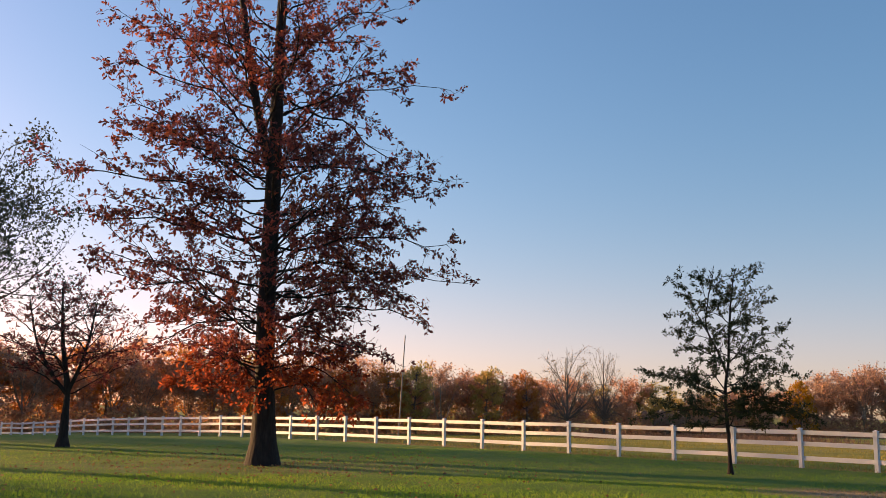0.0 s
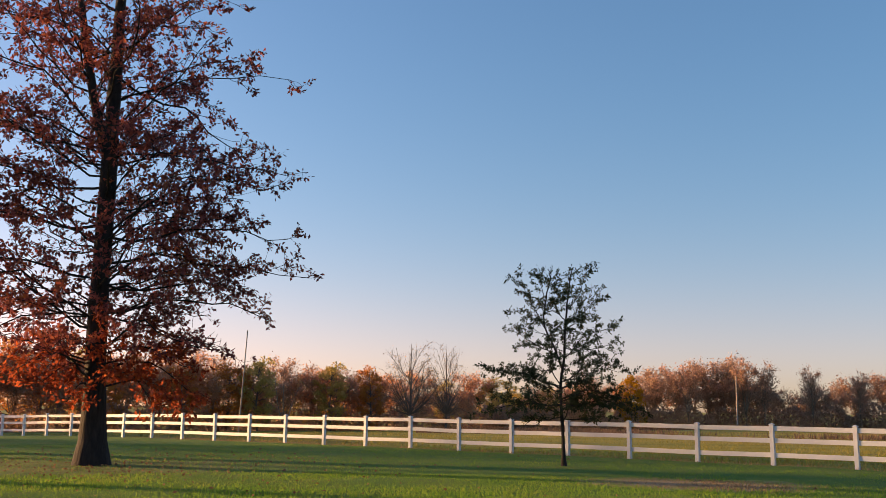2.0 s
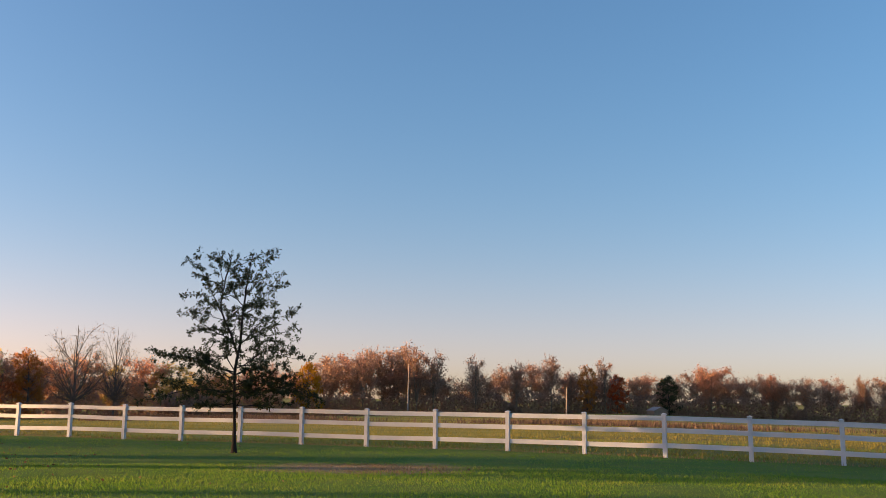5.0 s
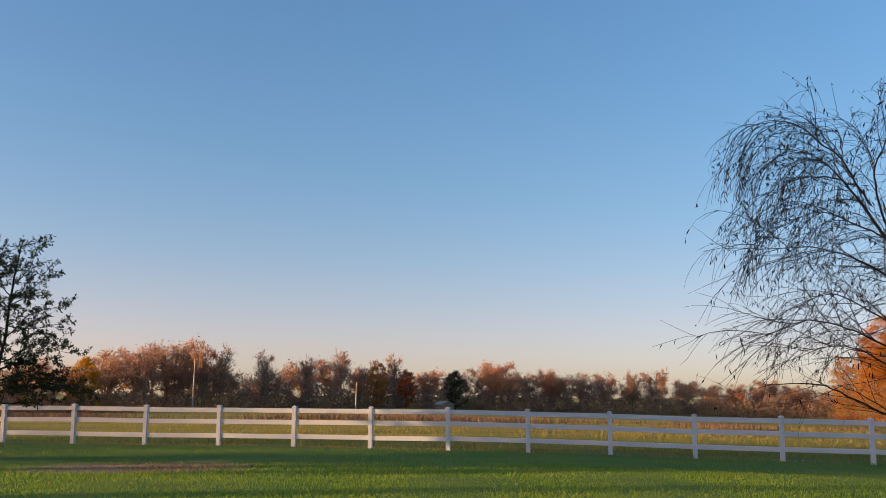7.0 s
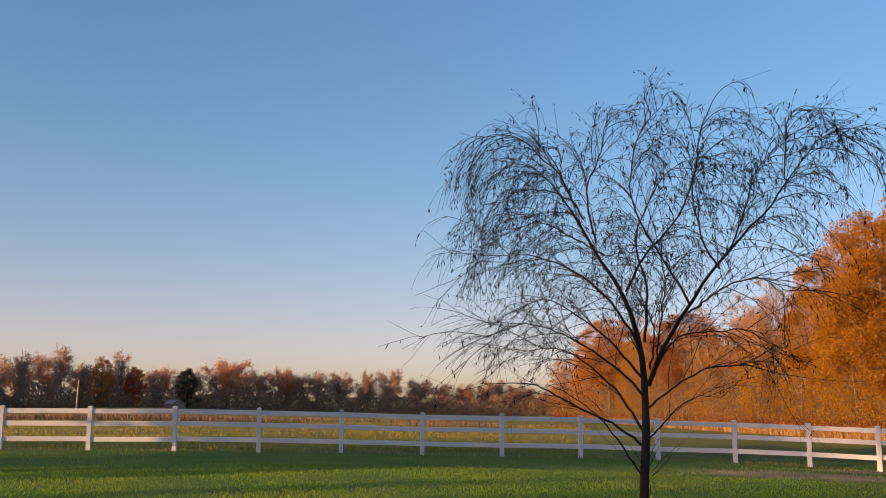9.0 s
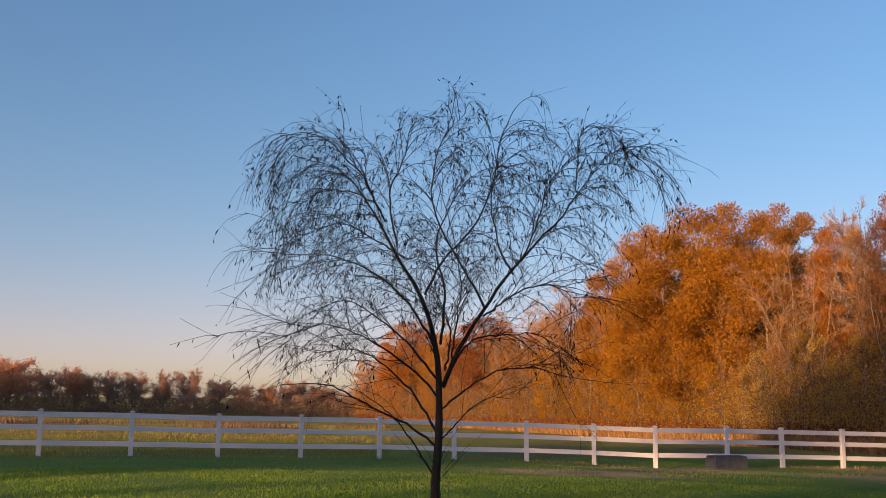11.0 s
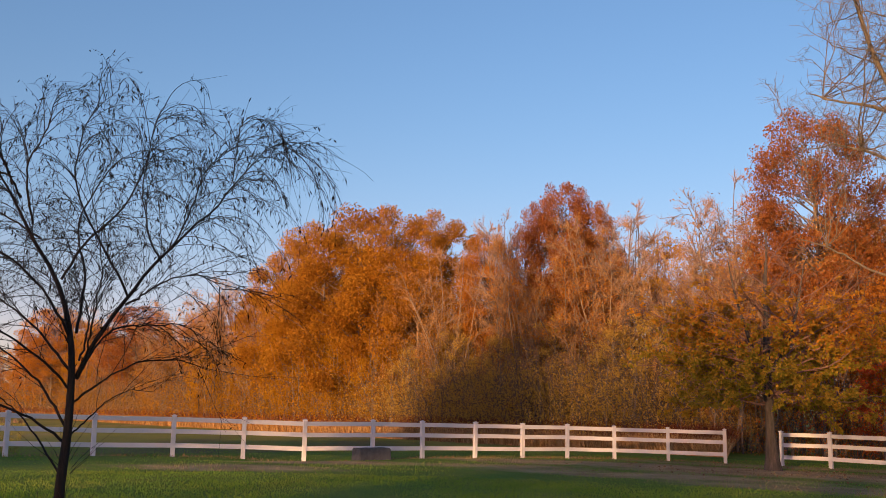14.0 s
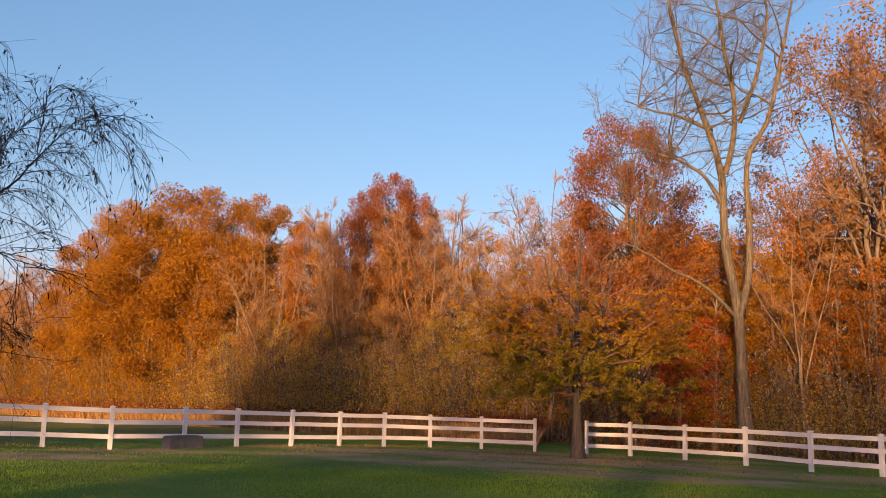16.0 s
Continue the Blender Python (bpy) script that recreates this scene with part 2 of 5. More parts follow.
WEEDS = leaf("dull_brown_weeds", [(0.1, (0.12, 0.08, 0.06)), (0.6, (0.20, 0.14, 0.10)), (1.0, (0.28, 0.20, 0.13))], 0.2, 0.7)
WORN = leaf("worn_grass", [(0.1, (0.20, 0.15, 0.08)), (0.6, (0.31, 0.235, 0.13)), (1.0, (0.40, 0.31, 0.18))], 0.3, 0.7)
# willow bark blackened to stand in for the shade it stands in
SHADED_WILLOW_BARK = bark("shaded_willow_bark", (0.008, 0.008, 0.009), (0.024, 0.022, 0.022))
BRAMBLE = leaf("red_brown_brush", [(0.1, (0.10, 0.035, 0.022)), (0.6, (0.20, 0.07, 0.035)), (1.0, (0.28, 0.13, 0.06))], 0.3, 0.7)
FALLEN = leaf("fallen_leaf", [(0.1, (0.16, 0.09, 0.05)), (0.6, (0.26, 0.16, 0.08)), (1.0, (0.36, 0.24, 0.12))], 0.2, 0.8)


def plain(name, dark, light, scale, rough=0.85, relief=0.4):
    m, nt, b = material(name, rough)
    tc = nt.nodes.new("ShaderNodeTexCoord")
    n = noise_node(nt, scale, 6, 0.65, tc.outputs["Object"])
    n2 = noise_node(nt, scale * 9, 4, 0.6, tc.outputs["Object"])
    c = ramp(nt, n.outputs[0], [(0.3, dark), (0.7, light)])
    c = mix(nt, 0.25, c, ramp(nt, n2.outputs[0], [(0.35, dark), (0.65, light)]))
    nt.links.new(c, b.inputs["Base Color"])
    bump(nt, b, n2.outputs[0], relief, 0.02)
    return m


CONCRETE = plain("weathered_concrete", (0.065, 0.067, 0.068), (0.14, 0.143, 0.145), 3.5)
WOOD_POLE = plain("weathered_wood", (0.20, 0.17, 0.14), (0.42, 0.38, 0.33), 2.0)
TAN_WALL = plain("tan_wall", (0.20, 0.15, 0.11), (0.30, 0.23, 0.17), 1.0)
SHINGLE = plain("pale_roofing", (0.28, 0.26, 0.24), (0.42, 0.40, 0.37), 1.5)
DARK_GLASS, _nt, _b = material("dark_glass", 0.08)
_b.inputs["Base Color"].default_value = (0.02, 0.025, 0.03, 1)

# ------------------------------------------------------------------ mesh helpers


def quads(name, verts, faces):
    """A mesh from arrays of vertices and quads."""
    me = bpy.data.meshes.new(name)
    verts, faces = np.asarray(verts, np.float32), np.asarray(faces, np.int32)
    k = faces.shape[1]
    me.vertices.add(len(verts))
    me.vertices.foreach_set("co", verts.ravel())
    me.loops.add(faces.size)
    me.loops.foreach_set("vertex_index", faces.ravel())
    me.polygons.add(len(faces))
    me.polygons.foreach_set("loop_start", np.arange(0, faces.size, k, dtype=np.int32))
    me.polygons.foreach_set("loop_total", np.full(len(faces), k, np.int32))
    me.update(calc_edges=True)
    me.validate()
    return me


def under(name, me, mat, parent, label="", smooth=False):
    """Links a mesh as one object under a thing or part."""
    if not me.materials:
        me.materials.append(mat)
    if smooth:
        me.polygons.foreach_set("use_smooth", np.ones(len(me.polygons), bool))
    ob = new(name, me)
    ob.parent = parent
    return tagged(ob, label)


def part(name, bm, mat, parent, label=""):
    me = bpy.data.meshes.new(name)
    bm.to_mesh(me)
    bm.free()
    return under(name, me, mat, parent, label)


def box(bm, cx, cy, cz, sx, sy, sz, bev=0.0):
    """A box of full sizes about its centre, its edges bevelled."""
    m = Matrix.Translation((cx, cy, cz)) @ Matrix.Diagonal((sx, sy, sz, 1))
    v = bmesh.ops.create_cube(bm, size=1, matrix=m)["verts"]
    if bev:
        bmesh.ops.bevel(bm, geom=list({e for x in v for e in x.link_edges}), offset=bev, segments=2, affect="EDGES")
    return bm


def tubes(lines):
    """Vertices and quads of tapered tubes; lines: (points n x 3, radii n, sides)."""
    V, F, base = [], [], 0
    for pts, rad, k in lines:
        pts = np.asarray(pts)
        n = len(pts)
        tang = np.gradient(pts, axis=0)
        tang /= np.linalg.norm(tang, axis=1)[:, None] + 1e-9
        ref = np.array([0.0, 0.0, 1.0]) if abs(tang[0, 2]) < 0.8 else np.array([1.0, 0.0, 0.0])
        a = np.cross(tang, ref)
        a /= np.linalg.norm(a, axis=1)[:, None] + 1e-9
        b = np.cross(tang, a)
        ang = np.arange(k) * 2 * math.pi / k
        ring = a[:, None, :] * np.cos(ang)[None, :, None] + b[:, None, :] * np.sin(ang)[None, :, None]
        V.append((pts[:, None, :] + ring * np.asarray(rad)[:, None, None]).reshape(-1, 3))
        i, j = np.meshgrid(np.arange(n - 1), np.arange(k), indexing="ij")
        j2 = (j + 1) % k
        F.append((base + np.stack([i * k + j, i * k + j2, (i + 1) * k + j2, (i + 1) * k + j], -1)).reshape(-1, 4))
        base += n * k
    return np.concatenate(V), np.concatenate(F)


def leaf_quads(rng, pos, length, width, droop=0.3, tilt=1.0):
    """One folded four-cornered leaf at each place."""
    n = len(pos)
    d = rng.normal(size=(n, 3))
    d[:, 2] = d[:, 2] * tilt - droop
    d /= np.linalg.norm(d, axis=1)[:, None]
    s = np.cross(d, rng.normal(size=(n, 3)))
    s /= np.linalg.norm(s, axis=1)[:, None] + 1e-9
    up = np.cross(d, s)
    L = (length * rng.uniform(0.6, 1.3, n))[:, None]
    W = (width * rng.uniform(0.6, 1.3, n))[:, None]
    v = np.stack([pos, pos + d * L * 0.5 + s * W * 0.5 + up * W * 0.15, pos + d * L, pos + d * L * 0.45 - s * W * 0.5 + up * W * 0.15], 1)
    return v.reshape(-1, 3), np.arange(4 * n).reshape(n, 4)


def leaf_tris(rng, pos, length, width, droop=0.3, tilt=1.0):
    """One three-cornered leaf, or with a small width a fine twig, at each place."""
    n = len(pos)
    d = rng.normal(size=(n, 3))
    d[:, 2] = d[:, 2] * tilt - droop
    d /= np.linalg.norm(d, axis=1)[:, None]
    s = np.cross(d, rng.normal(size=(n, 3)))
    s /= np.linalg.norm(s, axis=1)[:, None] + 1e-9
    L = (length * rng.uniform(0.6, 1.3, n))[:, None]
    W = (width * rng.uniform(0.6, 1.3, n))[:, None]
    v = np.stack([pos - s * W * 0.5, pos + s * W * 0.5, pos + d * L], 1)
    return v.reshape(-1, 3), np.arange(3 * n).reshape(n, 3)


def bend(rng, start, way, length, n, wobble, lift):
    """A wandering line of n points from start; lift bends it up (or, below 0, down)."""
    p, d = np.array(start, float), np.array(way, float)
    d /= np.linalg.norm(d)
    out, step = [p.copy()], length / (n - 1)
    for _ in range(n - 1):
        d = d + rng.normal(size=3) * wobble
        d[2] += lift * step
        d /= np.linalg.norm(d)
        p = p + d * step
        out.append(p.copy())
    return np.array(out)


def along(line, f):
    x = f * (len(line) - 1)
    i = min(int(x), len(line) - 2)
    return line[i] + (line[i + 1] - line[i]) * (x - i), line[i + 1] - line[i]


def side_way(rng, d, angle, flat=0.0):
    """A direction that leaves d at the angle; flat pulls it to the horizontal."""
    d = d / (np.linalg.norm(d) + 1e-9)
    s = np.cross(d, rng.normal(size=3))
    s /= np.linalg.norm(s) + 1e-9
    w = d * math.cos(angle) + s * math.sin(angle)
    w[2] *= 1 - flat
    return w / (np.linalg.norm(w) + 1e-9)


def thing(name, at, label, category, group="", kind=""):
    ob = new(name)
    ob.empty_display_size = 0.3
    ob.location = at
    return tagged(ob, label, category, group, kind)


def lawn_z(x, y):
    """The lawn is level round the camera and falls gently to the ditch, the wood and the far fields."""
    u = 0.8 * x - 0.6 * y
    v = -0.6 * x + 0.8 * y
    r = np.hypot(x, y)
    fall = 0.0215 * 3.0 * np.log1p(np.exp(np.clip((u - 3) / 3.0, -30, 30)))
    w = np.clip(v - 40, 0, 45)
    fall = fall + 0.0005 * w * w + 0.015 * np.clip(v - 85, 0, 60) + 0.006 * np.clip(r - 40, 0, 260)
    return -fall


def ground_z(x, y):
    """The lawn with the ditch at the culvert."""
    ditch = 0.22 * np.exp(-(((x - 31.3) * 0.79 + (y - 4.8) * 0.62) / 0.9) ** 2 - (((x - 31.3) * 0.62 - (y - 4.8) * 0.79) / 3.0) ** 2)
    return lawn_z(x, y) - ditch


def ground_at(p):
    return float(ground_z(np.float64(p[0]), np.float64(p[1])))


def on_ground(az, r):
    p = polar(az, r)
    p.z = ground_at(p)
    return p


# ------------------------------------------------------------------ ground


def build_ground():
    rings = np.concatenate([np.linspace(0.001, 12, 13), np.linspace(12.5, 60, 96), np.geomspace(62, 4500, 60)])
    k = 240
    a = np.arange(k) * 2 * math.pi / k
    x, y = rings[:, None] * np.cos(a), rings[:, None] * np.sin(a)
    z = ground_z(x, y)
    rough = np.array([noise.noise((px * 0.35, py * 0.35, 0)) for px, py in zip(x.ravel(), y.ravel())]).reshape(x.shape)
    z = z + rough * 0.035
    i, j = np.meshgrid(np.arange(len(rings) - 1), np.arange(k), indexing="ij")
    j2 = (j + 1) % k
    f = np.stack([i * k + j, (i + 1) * k + j, (i + 1) * k + j2, i * k + j2], -1).reshape(-1, 4)
    me = quads("ground", np.stack([x, y, z], -1).reshape(-1, 3), f)
    g = under("ground", me, GROUND, None, smooth=True)
    tagged(g, "mown green lawn, worn bare in places, running out into open fields", "ground", kind="structure")


build_ground()

# ------------------------------------------------------------------ fence


def fence_line():
    """Where the posts stand: 2.44 m apart along the field, closer round the bend by the wood."""
    bends = [(-31, -38.57, 84.48), (-20, -19.97, 65.13), (-9, -1.44, 45.71), (-3, 8.49, 34.96), (0, 13.29, 29.43),
             (3, 18.17, 23.98), (6, 22.81, 18.31), (10, 28.83, 10.63)]
    k = np.arange(-31, 11)
    n, x, y = zip(*bends)
    posts = [Vector((a, b, 0)) for a, b in zip(np.interp(k, n, x), np.interp(k, n, y))]
    bend_round = [(-74.02, 31.3), (-77.95, 31.6), (-81.45, 31.9), (-85.44, 32.6), (-88.38, 33.5), (-91.5, 34.7),
                  (-94.3, 35.9), (-96.93, 37.0), (-99.66, 37.6), (-102.72, 38.0), (-105.87, 37.8)]
    posts += [polar(*p) for p in bend_round]
    past_gap = [(-108.9, 37.6), (-111.42, 37.2), (-114.49, 35.9), (-117.81, 34.2), (-121.23, 32.4), (-124.78, 31.6), (-128.6, 30.0), (-133.0, 29.0)]
    return posts, [polar(*p) for p in past_gap]


RAILS = (1.125, 0.765, 0.325)
POST_H, POST_W = 1.235, 0.127


def post_mesh():
    bm = bmesh.new()
    box(bm, 0, 0, POST_H / 2 - 0.2, POST_W, POST_W, POST_H + 0.4, 0.006)
    me = bpy.data.meshes.new("post")
    bm.to_mesh(me)
    bm.free()
    me.materials.append(VINYL)
    return me


def cap_mesh():
    bm = bmesh.new()
    w = POST_W / 2 + 0.012
    lo = [bm.verts.new((x * w, y * w, 0.0)) for x, y in ((-1, -1), (1, -1), (1, 1), (-1, 1))]
    mid = [bm.verts.new((x * w, y * w, 0.022)) for x, y in ((-1, -1), (1, -1), (1, 1), (-1, 1))]
    top = bm.verts.new((0, 0, 0.055))
    bm.faces.new(lo[::-1])
    for i in range(4):
        j = (i + 1) % 4
        bm.faces.new((lo[i], lo[j], mid[j], mid[i]))
        bm.faces.new((mid[i], mid[j], top))
    me = bpy.data.meshes.new("cap")
    bm.to_mesh(me)
    bm.free()
    me.materials.append(VINYL)
    return me


def rail_mesh():
    """A hollow-looking board one metre long with eased edges, stretched to each bay."""
    bm = bmesh.new()
    box(bm, 0.5, 0, 0, 1.0, 0.04, 0.14, 0.005)
    me = bpy.data.meshes.new("rail")
    bm.to_mesh(me)
    bm.free()
    me.materials.append(VINYL)
    return me


def build_fence(posts, label):
    rng = np.random.default_rng(5)
    pm, cm, rm = post_mesh(), cap_mesh(), rail_mesh()
    base = posts[len(posts) // 2]
    root = thing("fence", (base.x, base.y, ground_at(base)), label, "fence", "vinyl fences")
    off = root.location
    heads = []
    for i, p in enumerate(posts):
        a, b = posts[max(i - 1, 0)], posts[min(i + 1, len(posts) - 1)]
        turn = math.atan2(b.y - a.y, b.x - a.x)
        z = 0.75 * float(lawn_z(np.float64(p.x), np.float64(p.y))) + 0.25 * ground_at(p)
        heads.append(Vector((p.x, p.y, z + rng.normal() * 0.012)))
        ob = under("post", pm, VINYL, root)
        lean = rng.normal(size=2) * 0.008
        ob.matrix_local = Matrix.Translation(heads[-1] - off) @ Euler((lean[0], lean[1], turn)).to_matrix().to_4x4()
        under("cap", cm, VINYL, ob).location = (0, 0, POST_H - 0.005)
    for p, q in zip(heads, heads[1:]):
        for h in RAILS:
            s = p + Vector((0, 0, h + rng.normal() * 0.006))
            d = q + Vector((0, 0, h + rng.normal() * 0.006)) - s
            ob = under("rail", rm, VINYL, root)
            inset = POST_W / 2 - 0.02
            m = d.to_track_quat("X", "Z").to_matrix().to_4x4()
            ob.matrix_local = Matrix.Translation(s + d.normalized() * inset - off) @ m @ Matrix.Diagonal((d.length - 2 * inset, 1, 1, 1))
    return root


RUN_A, RUN_B = fence_line()
build_fence(RUN_A, "white vinyl three-rail fence along the edge of the lawn")
build_fence(RUN_B, "white vinyl three-rail fence beyond a gap, before the wood")


def build_headwall():
    """The concrete end of a culvert, under one fence post."""
    a, b = RUN_A[45], RUN_A[46]
    p = polar(-85.4, 31.9)
    root = thing("culvert_headwall", (p.x, p.y, ground_at(p)), "weathered grey concrete culvert block under the white fence", "concrete block")
    root.rotation_euler = (0, 0, math.atan2(b.y - a.y, b.x - a.x) + 0.15)
    bm = bmesh.new()
    box(bm, 0, 0, 0.10, 1.3, 0.55, 0.60, 0.03)
    for v in bm.verts:
        if v.co.z > 0.2:
            v.co.x *= 0.93
            v.co.y *= 0.9
        v.co += Vector(noise.noise_vector(v.co * 5)) * 0.012
    part("block", bm, CONCRETE, root)


build_headwall()

# ------------------------------------------------------------------ trees


def grow(seed, height, trunk_r, lowest, reach, limbs, subs, twigs, rise=(0.0, 0.9), per_twig=8, leaf_size=(0.16, 0.09), scatter=0.22,
         bare=0.0, wobble=0.05, lift=0.03, sides=(10, 5, 3), droop=0.3, twig_len=(0.45, 0.95), twig_r=0.006, coarse=False, flat=0.15, bare_wood=True, jitter=0.12, stout=0.022, tris=False):
    """Trunk lines and leaf places of a tree. reach: the crown's half width against the share of the height, as (share, metres) steps."""
    rng = np.random.default_rng(seed)
    lines, spots = [], []
    n = 16
    zz = np.linspace(0, height, n)
    wander = np.cumsum(rng.normal(size=(n, 2)) * wobble * height / n * 0.6, 0)
    wander -= wander[0]
    trunk = np.column_stack([wander, zz])
    rad = trunk_r * (1 - zz / height) ** 0.8 + 0.012
    fine = np.linspace(0, 1, 26) ** 1.7
    tp = np.column_stack([np.interp(fine * height, zz, trunk[:, i]) for i in range(3)])
    tr = np.interp(fine * height, zz, rad) * (1 + 0.95 * np.exp(-fine * height / (trunk_r * 1.7)))
    tp[0, 2] -= 0.25
    lines.append((tp, tr, sides[0]))
    rs, rm = zip(*reach)
    share = np.linspace(lowest / height, 1.0, 60)
    weight = np.cumsum(np.interp(share, rs, rm) + 0.15 * max(rm))
    for i in range(limbs):
        # a tip within the crown, and the place lower on the trunk from which its limb leaves
        s = float(np.interp((i + rng.uniform()) / limbs * weight[-1], weight, share))
        az = i * 2.4 + rng.normal() * 0.4 + seed
        R = float(np.interp(s, rs, rm)) * math.sqrt(rng.uniform(0.45, 1.05))
        up = rise[0] + (rise[1] - rise[0]) * s + rng.normal() * jitter
        zb = min(max(s * height - math.tan(min(up, 1.3)) * R, 0.8 * lowest), 0.93 * height, max(s * height + 0.3 * R, lowest))
        centre = np.array([np.interp(s * height, zz, trunk[:, 0]), np.interp(s * height, zz, trunk[:, 1])])
        tip = np.array([centre[0] + math.cos(az) * R, centre[1] + math.sin(az) * R, s * height])
        x = float(np.interp(zb, zz, np.arange(n)))
        p, _ = along(trunk, x / (n - 1))
        length, r_at = np.linalg.norm(p - tip), float(np.interp(x, np.arange(n), rad))
        if length < 0.15:
            continue
        nl, ns, nt = (5, 3, 2) if coarse else (8, 5, 3)
        t = np.linspace(0, 1, nl)[:, None]
        limb = p + (tip - p) * t
        limb[:, 2] += np.sin(t[:, 0] * math.pi) * length * (rng.normal() * 0.05 - lift * 2)
        shake = np.cumsum(rng.normal(size=(nl, 3)) * wobble * length / nl * 1.6, 0)
        limb += (shake - shake[0]) * (1 - 0.5 * t)
        r0 = min(r_at * 0.55, stout * length + 0.01)
        lines.append((limb, np.linspace(r0, twig_r * 1.4, nl), sides[1]))
        for j in range(subs):
            g = 0.22 + 0.78 * (j + rng.uniform(0, 1)) / subs
            q, e = along(limb, min(g, 0.99))
            sub = bend(rng, q, side_way(rng, e, rng.uniform(0.45, 1.1), flat), length * 0.42 * (1.25 - g) + 0.35, ns, wobble * 2.5, lift)
            if bare_wood or not coarse:
                lines.append((sub, np.linspace(max(r0 * 0.35, twig_r * 1.3), twig_r, ns), sides[2]))
            for _ in range(twigs):
                h = rng.uniform(0.15, 1)
                s, e2 = along(sub, min(h, 0.99))
                tw = bend(rng, s, side_way(rng, e2, rng.uniform(0.4, 1.1), max(flat, 0.2)), rng.uniform(*twig_len), nt, wobble * 3, lift)
                if bare_wood:
                    lines.append((tw, np.linspace(twig_r, twig_r * 0.5, nt), 3))
                if per_twig and rng.uniform() >= bare:
                    m = max(1, int(rng.poisson(per_twig)))
                    w = rng.uniform(0.1, 1.1, m)[:, None]
                    spots.append(tw[0] + (tw[-1] - tw[0]) * w + rng.normal(size=(m, 3)) * scatter)
    leaves = (leaf_tris if tris else leaf_quads)(rng, np.concatenate(spots), leaf_size[0], leaf_size[1], droop) if spots else None
    return tubes(lines), leaves, None


def tree(name, at, built, bark_mat, leaf_mat, label, category="tree", group="", turn=0.0, crown_label="", twig_mat=None):
    root = thing(name, at, label, category, group)
    root.rotation_euler = (0, 0, turn)
    under("trunk", quads("trunk", *built[0]), bark_mat, root, smooth=True)
    if built[1] is not None:
        under("crown", quads("crown", *built[1]), leaf_mat, root, crown_label)
    if built[2] is not None:
        tagged(under("twig_haze", quads("twig_haze", *built[2]), twig_mat or TWIG, root), "haze of fine bare twigs", kind="stuff")
    return root


def smooth_line(pts, n):
    """A smooth line of n points through a few given ones."""
    p = np.array(pts, float)
    t = np.concatenate([[0.0], np.cumsum(np.linalg.norm(np.diff(p, axis=0), axis=1))])
    m = np.gradient(p, t, axis=0)
    out = []
    for x in np.linspace(0, t[-1], n):
        i = min(int(np.searchsorted(t, x, side="right")) - 1, len(t) - 2)
        h = t[i + 1] - t[i]
        u = (x - t[i]) / h
        out.append(p[i] * (2 * u ** 3 - 3 * u ** 2 + 1) + m[i] * h * (u ** 3 - 2 * u ** 2 + u) + p[i + 1] * (3 * u ** 2 - 2 * u ** 3) + m[i + 1] * h * (u ** 3 - u ** 2))
    return np.array(out)


def rosettes(rng, tips, ways, count, size, droop=0.35, back=0.1, spread=0.8):
    """Tufts of folded leaves fanned round the twigs' ends."""
    n = rng.poisson(count, len(tips)) + 1
    p, w = np.repeat(tips, n, 0), np.repeat(ways, n, 0)
    k = len(p)
    p = p - w * rng.uniform(0, back * 2, (k, 1)) + rng.normal(size=(k, 3)) * back * 0.25
    d = w * 0.55 + rng.normal(size=(k, 3)) * spread
    d[:, 2] -= droop
    d /= np.linalg.norm(d, axis=1)[:, None]
    side = np.cross(d, rng.normal(size=(k, 3)))
    side /= np.linalg.norm(side, axis=1)[:, None] + 1e-9
    up = np.cross(d, side)
    length = (size[0] * rng.uniform(0.55, 1.25, k))[:, None]
    width = (size[1] * rng.uniform(0.6, 1.3, k))[:, None]
    v = np.stack([p, p + d * length * 0.6 + side * width * 0.5 + up * width * 0.25, p + d * length, p + d * length * 0.5 - side * width * 0.5 + up * width * 0.25], 1)
    return v.reshape(-1, 3), np.arange(4 * k).reshape(k, 4)


